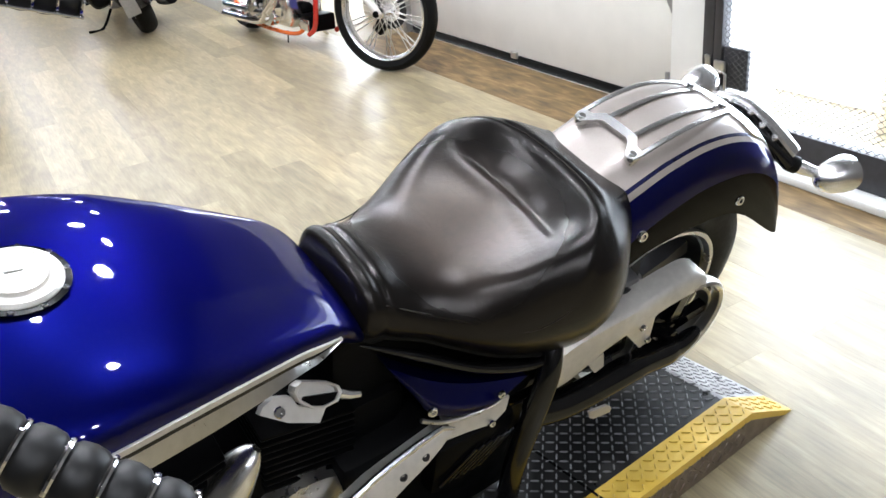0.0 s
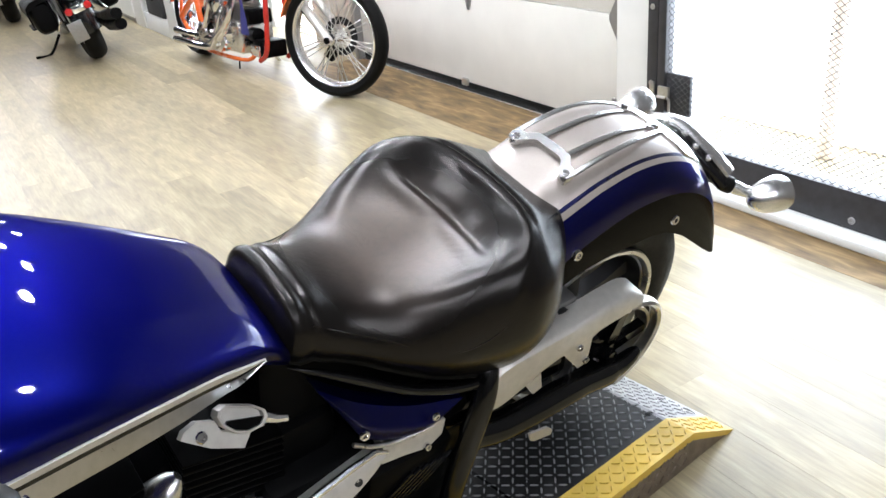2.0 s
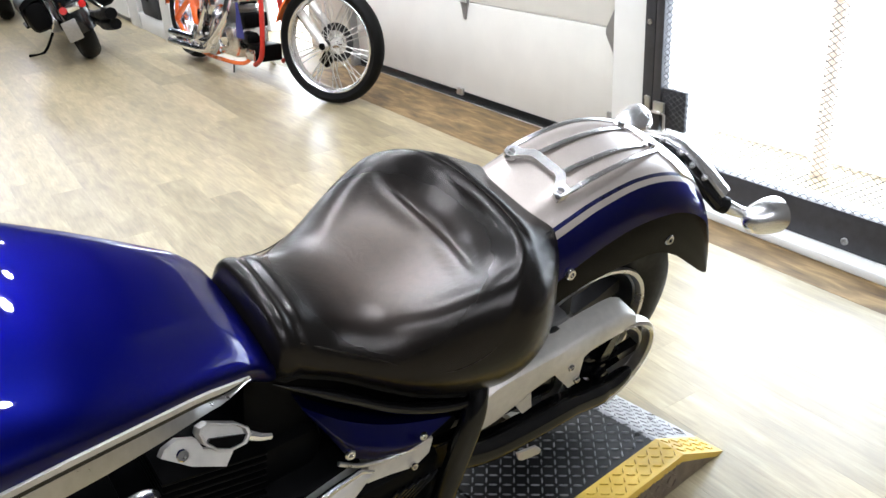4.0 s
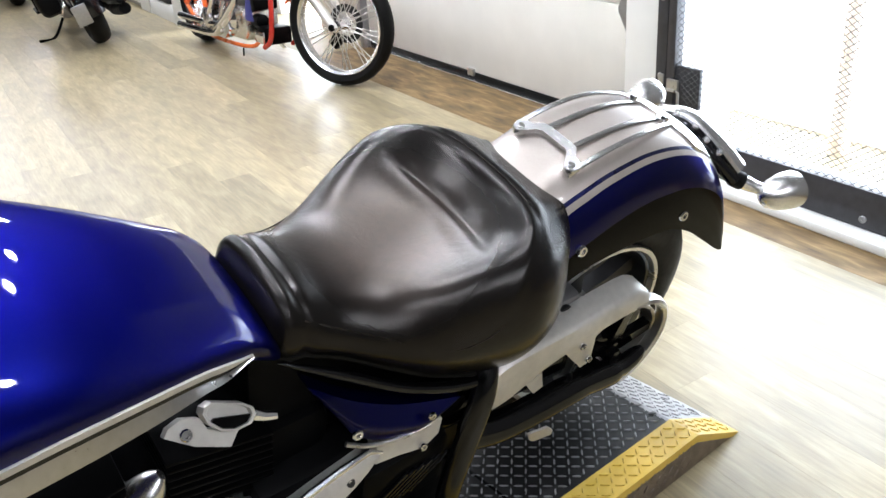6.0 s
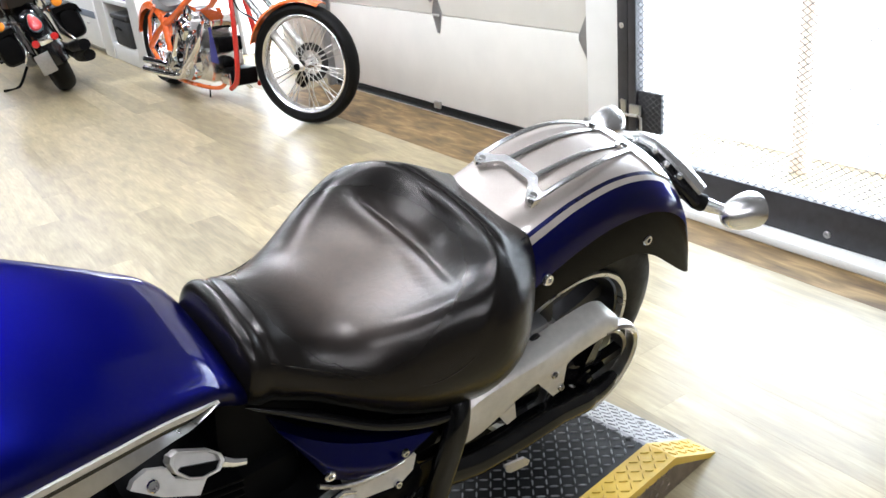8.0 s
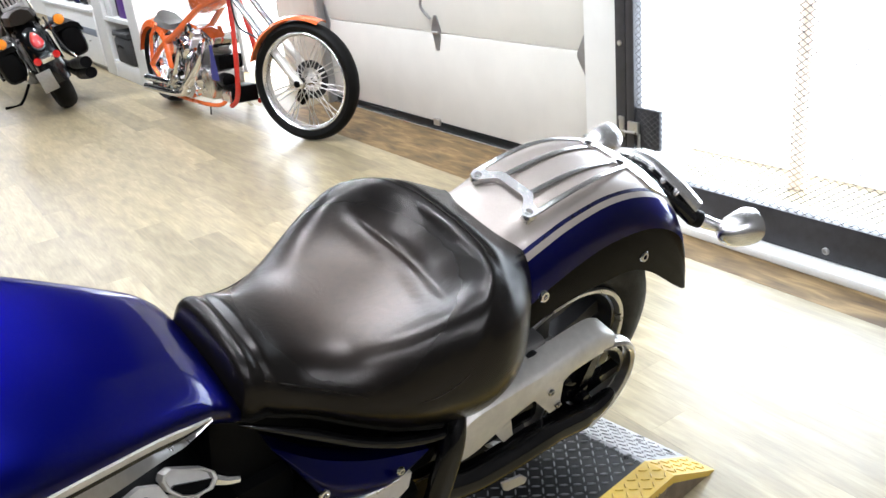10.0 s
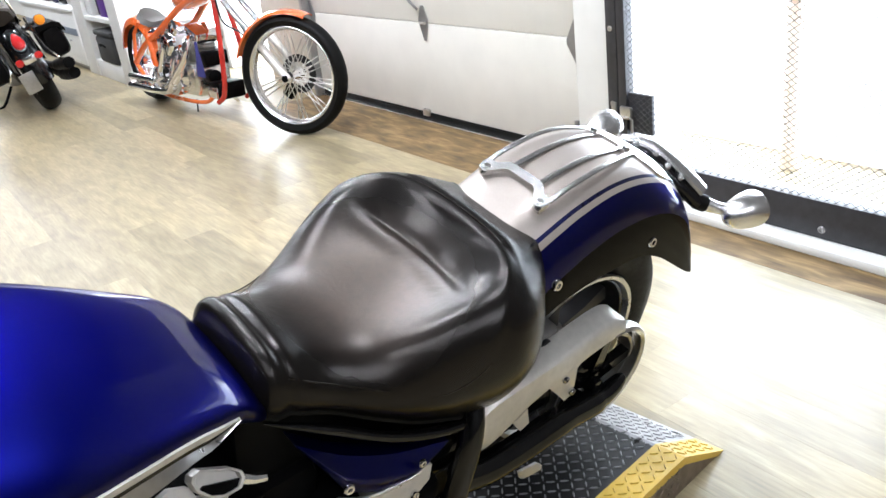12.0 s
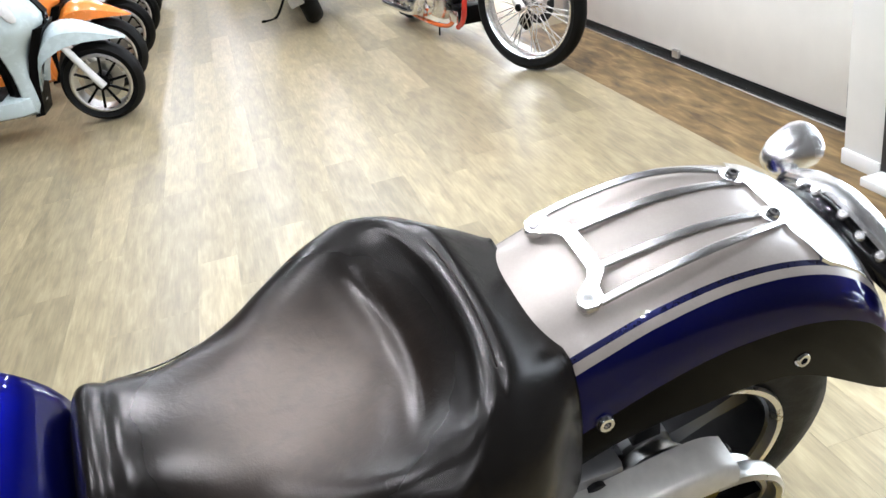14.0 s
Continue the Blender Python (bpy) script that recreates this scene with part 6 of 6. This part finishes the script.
def scooter(m, paint, label):
    c = thing("scooter", m, label, "scooter", "row of parked scooters")
    R = 0.23
    wh = part("front_wheel", lathe(B(), [(0.02, -0.05), (0.045, -0.045), (0.045, 0.045), (0.02, 0.05)], 24, spin((0, 0, R)), closed=True), BLACK, c, "black spoked alloy wheel with silver rim")
    tyre_of(wh, spin((0, 0, R)), R, 0.125, 0.168)
    part("rim", lathe(B(), [(0.170, -0.052), (0.160, -0.055), (0.148, -0.048), (0.146, 0.0), (0.148, 0.048), (0.160, 0.055), (0.170, 0.052), (0.160, 0)], 48, spin((0, 0, R)), closed=True), STEEL, wh, "machined silver rim lip")
    for k in range(10):
        q = 2 * math.pi * k / 10
        part("spoke", tube(B(), [(0.03 * math.cos(q), -0.035, R + 0.03 * math.sin(q)), (0.15 * math.cos(q + 0.1), -0.042, R + 0.15 * math.sin(q + 0.1))], 0.008, 6), BLACK, wh)
    part("brake_disc", lathe(B(), [(0.05, 0.02), (0.11, 0.02), (0.11, 0.026), (0.05, 0.026)], 36, spin((0, 0, R)), closed=True), STEEL, wh)
    for s in (-1, 1):
        part("fork_leg", tube(B(), [(0.02, s * 0.085, R - 0.01), (-0.02, s * 0.085, R + 0.06), (-0.115, s * 0.082, R + 0.24)], [0.024, 0.022, 0.020], 12), IVORY, c, "white painted fork leg")
    rows = []
    for k in range(20):
        f = k / 19
        x = 0.200 - 0.510 * f
        z = curve1([(0, 0.452), (0.25, 0.530), (0.5, 0.588), (0.72, 0.585), (0.9, 0.48), (1.0, 0.31)], f)
        w = curve1([(0, 0.012), (0.15, 0.05), (0.45, 0.10), (0.8, 0.115), (1, 0.10)], f)
        d = curve1([(0, 0.008), (0.3, 0.07), (0.54, 0.115), (0.75, 0.13), (1.0, 0.05)], f)
        rows.append([Vector((x, y * w, z - dz * d)) for y, dz in ((-1, 1), (-0.92, 0.4), (-0.5, 0.06), (0, 0), (0.5, 0.06), (0.92, 0.4), (1, 1), (0.85, 1), (0, 0.35), (-0.85, 1))])
    part("front_fender", loft(B(), rows), paint, c, "pointed painted front fender")
    SH = [(0.15, -0.35, -0.42, 0.11), (0.18, -0.335, -0.415, 0.125), (0.32, -0.325, -0.405, 0.135), (0.41, -0.32, -0.405, 0.15), (0.50, -0.29, -0.41, 0.175), (0.56, -0.23, -0.42, 0.19), (0.62, -0.175, -0.445, 0.20), (0.68, -0.175, -0.475, 0.195), (0.80, -0.25, -0.53, 0.175), (0.93, -0.335, -0.57, 0.15), (1.03, -0.40, -0.58, 0.12)]
    rows = []
    for k in range(25):
        z = 0.15 + 0.88 * k / 24
        x0, x1, w = [curve1([(r[0], r[j]) for r in SH], z) for j in (1, 2, 3)]
        qs = [radians(-90 + 180 * j / 14) for j in range(15)]
        outer = [Vector((x1 + (x0 - x1) * abs(math.cos(q)) ** 0.75, w * math.copysign(abs(math.sin(q)) ** 0.8, math.sin(q)), z)) for q in qs]
        inner = [Vector((p.x - 0.012, p.y * 0.90, p.z)) for p in outer[::-1]]
        rows.append(outer + inner)
    sh_ = part("leg_shield", loft(B(), rows), paint, c, "painted leg shield", sharp=50)
    part("centre_strip", loft(B(), [[Vector((x0 + 0.006, y * 0.5, z)) for y in (-w * 0.16, w * 0.16)] + [Vector((x0 - 0.006, y * 0.5, z)) for y in (w * 0.16, -w * 0.16)] for z, x0, w in ((0.60, -0.185, 0.35), (0.66, -0.163, 0.4), (0.75, -0.213, 0.4), (0.92, -0.325, 0.4))]), BLACK, sh_, "black front grille strip")
    part("emblem", lathe(B(), [(0.022, 0), (0.022, 0.006), (0, 0.01)], 16, to((-0.165, 0, 0.63), (0.0, 0, 0.64))), CHROME, sh_, "round chrome emblem")
    for s in (-1, 1):
        part("turn_signal", loft(B(), [[Vector((-0.30 - 0.45 * (z - 0.72) + dx * f, s * (0.178 - 0.12 * (z - 0.68) + dy * f), z)) for dx, dy in ((0.035, 0.0), (0.012, 0.014), (-0.02, 0.014), (-0.035, 0.004), (0.0, -0.02))] for z, f in ((0.665, 0.4), (0.68, 0.8), (0.72, 1.0), (0.77, 0.8), (0.80, 0.3))]), IVORY, sh_, "clear white indicator")
    part("inner_fender", loft(B(), [[Vector((x + dx, y, z)) for dx, y in ((0.0, -w), (0.05, -w * 0.9), (0.05, w * 0.9), (0.0, w))] for z, x, w in ((0.12, -0.40, 0.09), (0.30, -0.36, 0.10), (0.46, -0.30, 0.11), (0.60, -0.22, 0.12))]), BLACK, c, "black liner behind the front wheel")
    bm = B()
    loft(bm, [[Vector((a, y, z)) for a, y in ((x + 0.01, -w), (x - 0.035, -w * 0.95), (x - 0.09, -w * 0.5), (x - 0.09, w * 0.5), (x - 0.035, w * 0.95), (x + 0.01, w))] for z, x, w in ((0.24, -0.41, 0.115), (0.41, -0.405, 0.135), (0.56, -0.42, 0.17), (0.68, -0.475, 0.175), (0.80, -0.53, 0.155), (0.95, -0.57, 0.13))])
    part("inner_shield", bm, BLACK, c, "black inner leg shield")
    bm = B()
    loft(bm, [[Vector((x, y * w, z)) for y, z in ((-1, 0.165), (-1.04, 0.20), (-1.0, 0.245), (-0.8, 0.255), (0.8, 0.255), (1.0, 0.245), (1.04, 0.20), (1, 0.165), (0.7, 0.14), (-0.7, 0.14))] for x, w in ((-0.37, 0.13), (-0.42, 0.165), (-0.60, 0.172), (-0.85, 0.172), (-0.98, 0.16))])
    part("floorboard", bm, paint, c, "painted floorboard sill")
    part("mat", box(B(), (-0.90, -0.13, 0.256), (-0.52, 0.13, 0.264), 0.002), RUBBER, c, "black rubber mat")
    bm = B()
    loft(bm, [[Vector((x, y * w, z)) for y, z in ((-1, 0.26), (-1, 0.66), (-0.8, 0.70), (0.8, 0.70), (1, 0.66), (1, 0.26))] for x, w in ((-0.86, 0.13), (-0.90, 0.155), (-1.1, 0.16))])
    part("under_seat_cover", bm, BLACK, c, "black cover under the seat")
    bm = B()
    loft(bm, [[Vector((x, y * w, z0 + (z1 - z0) * h)) for y, h in ((-1, 0.1), (-1.05, 0.5), (-0.85, 0.92), (0, 1), (0.85, 0.92), (1.05, 0.5), (1, 0.1), (0, 0))] for x, w, z0, z1 in ((-0.90, 0.12, 0.22, 0.62), (-1.0, 0.18, 0.28, 0.70), (-1.3, 0.19, 0.40, 0.74), (-1.6, 0.14, 0.52, 0.76), (-1.72, 0.06, 0.60, 0.74))])
    part("rear_body", bm, paint, c, "painted rear body")
    bm = B()
    loft(bm, [[Vector((x, y * w, z + h)) for y, h in ((-1, 0), (-0.8, 0.06), (0, 0.08), (0.8, 0.06), (1, 0))] for x, w, z in ((-0.86, 0.09, 0.69), (-1.0, 0.15, 0.70), (-1.35, 0.16, 0.74), (-1.62, 0.11, 0.77))])
    part("seat", bm, LEATHER, c, "black scooter seat")
    wr = part("rear_wheel", lathe(B(), [(0.02, -0.06), (0.15, -0.05), (0.15, 0.05), (0.02, 0.06)], 24, spin((-1.36, 0, R)), closed=True), BLACK, c)
    tyre_of(wr, spin((-1.36, 0, R)), R, 0.13, 0.165)
    part("handlebar", tube(B(), spline([(-0.50, 0.33, 1.06), (-0.44, 0.18, 1.08), (-0.42, 0, 1.05), (-0.44, -0.18, 1.08), (-0.50, -0.33, 1.06)], 5), 0.022, 10), BLACK, c)
    part("headlight", lathe(B(), [(0.0, -0.1), (0.08, -0.05), (0.095, 0.02), (0.0, 0.04)], 24, to((-0.36, 0, 1.02), (0.0, 0, 1.0))), paint, c, "round headlight pod")
    return c


SC = [(-0.96, 4.83, PALEBLUE, "pale blue scooter with black spoked wheels"), (-0.98, 5.75, TANGERINE, "orange scooter with black spoked wheels"), (-0.96, 6.67, IVORY, "white scooter with black spoked wheels"),
      (-0.95, 7.60, TANGERINE, "orange scooter with black spoked wheels"), (-0.96, 8.5, PALEBLUE, "pale blue scooter with black spoked wheels"), (-0.95, 9.4, IVORY, "white scooter with black spoked wheels")]
for x, y, p, lab in SC:
    scooter(Matrix.Translation((x + 0.08, y, 0)) @ pose(0, 0, 0, 0, 0, -8) @ pose(0, 0, 0, 5, 0, 0) @ Matrix.Scale(1.11, 4), p, lab)

# ---------------------------------------------------------------- raised treads of the platform


def treads(bm, corner, ex, ey, nx, ny, pitch, normal):
    """Alternating raised lozenges on a flat field from corner, along ex and ey."""
    corner, ex, ey, n = Vector(corner), Vector(ex).normalized(), Vector(ey).normalized(), Vector(normal).normalized()
    for i in range(nx):
        for j in range(ny):
            c = corner + ex * (pitch * (i + 0.5)) + ey * (pitch * (j + 0.5))
            a = radians(45 if (i + j) % 2 else -45)
            d = ex * math.cos(a) + ey * math.sin(a)
            s = ex * -math.sin(a) + ey * math.cos(a)
            l, w, h = pitch * 0.48, pitch * 0.095, 0.0030
            base = [c - d * l, c - d * l * 0.5 - s * w, c + d * l * 0.5 - s * w, c + d * l, c + d * l * 0.5 + s * w, c - d * l * 0.5 + s * w]
            top = [c - d * l * 0.8 + n * h, c - d * l * 0.45 - s * w * 0.5 + n * h, c + d * l * 0.45 - s * w * 0.5 + n * h, c + d * l * 0.8 + n * h, c + d * l * 0.45 + s * w * 0.5 + n * h, c - d * l * 0.45 + s * w * 0.5 + n * h]
            vb, vt = [bm.verts.new(p - n * 0.0003) for p in base], [bm.verts.new(p) for p in top]
            for k in range(6):
                bm.faces.new((vb[k], vb[(k + 1) % 6], vt[(k + 1) % 6], vt[k]))
            bm.faces.new(vt)
    return bm


P_ = 0.0225
slope = Vector((KX, 0, -HP))
sl_n = Vector((HP, 0, KX)).normalized()
sl_k = int(slope.length / P_)
# deck treads: reflected glints are put into a paler colour than the deck
for y0, w, mt, nm in ((YB, RW - 2 * YB, PLATEWORNGLINT, "black raised treads, painted pale for their glints"), (0.0, YB, YELLOW, "yellow raised treads"), (RW - YB, YB, YELLOW, "yellow raised treads")):
    k = int(w / P_)
    bm = B()
    treads(bm, (-KX, y0 + (w - k * P_) / 2, HP), (-1, 0, 0), (0, 1, 0), 60, k, P_, (0, 0, 1))
    treads(bm, (-KX, y0 + (w - k * P_) / 2, HP), slope, (0, 1, 0), sl_k, k, P_, sl_n)
    tagged(part("tread", bm, mt, ramp, nm), kind="stuff")
bm = B()
treads(bm, (-KX - 0.02, 0.0018, 0.012), (-1, 0, 0), (0, 0, 1), 58, 3, P_, (0, -1, 0))
tagged(part("tread", bm, SIDEPLATE, ramp, "bare steel raised treads"), kind="stuff")
part("plate_joint", box(B(), (-0.640, 0.0, HP + 0.0005), (-0.634, RW, HP + 0.003), 0.001), BLACK, ramp, "dark joint between two deck plates")

# ---------------------------------------------------------------- floor planks
solid("floor_strip", box(B(), (1.742, -3.0, -0.003), (2.19, 4.62, 0.0005), 0.0), PLY, "worn brown plywood strip along the garage door", "floor", kind="structure")
PW, PL = 0.152, 1.22
rng = random.Random(5)


def plank_mesh(name, w, l, mat):
    bm = B()
    b_, t_, c_ = -0.003, 0.0, 0.0002
    ring = lambda i, z: [bm.verts.new(p) for p in ((i, i, z), (w - i, i, z), (w - i, l - i, z), (i, l - i, z))]
    r0, r1, r2 = ring(0.0001, b_), ring(0.0001, t_ - c_), ring(0.0001 + c_, t_)
    for a, b in ((r0, r1), (r1, r2)):
        for k in range(4):
            bm.faces.new((a[k], a[(k + 1) % 4], b[(k + 1) % 4], b[k]))
    bm.faces.new(r2)
    return mesh_of(name, bm, mat, 20)


pm = plank_mesh("plank", PW, PL, PLANK)
rest = []
count = 0
x = 1.742 - PW
while x > X0:
    y = Y0 - rng.random() * PL
    while y < Y1:
        near = -1.45 < x < 1.75 and 0.6 < y + PL and y < 8.4
        if near and count < 300:
            ob = new("plank", pm)
            ob.location = (x, y, 0)
            ob.parent = floor
            count += 1
        else:
            rest.append((x, y))
        y += PL
    x -= PW
vs, fs = [], []
for x, y in rest:
    y0, y1 = max(y, Y0), min(y + PL, Y1)
    n = len(vs)
    for i, z in ((0.0001, -0.003), (0.0001, -0.0002), (0.0003, 0.0)):
        vs += [(x + i, y0 + i, z), (x + PW - i, y0 + i, z), (x + PW - i, y1 - i, z), (x + i, y1 - i, z)]
    for a in (0, 4):
        for k in range(4):
            fs.append((n + a + k, n + a + (k + 1) % 4, n + a + 4 + (k + 1) % 4, n + a + 4 + k))
    fs.append((n + 8, n + 9, n + 10, n + 11))
me = bpy.data.meshes.new("planks")
me.from_pydata(vs, [], fs)
me.materials.append(PLANKREST)
far = new("planks", me)
far.parent = floor
tagged(far, "wood-look planks farther off", kind="stuff")
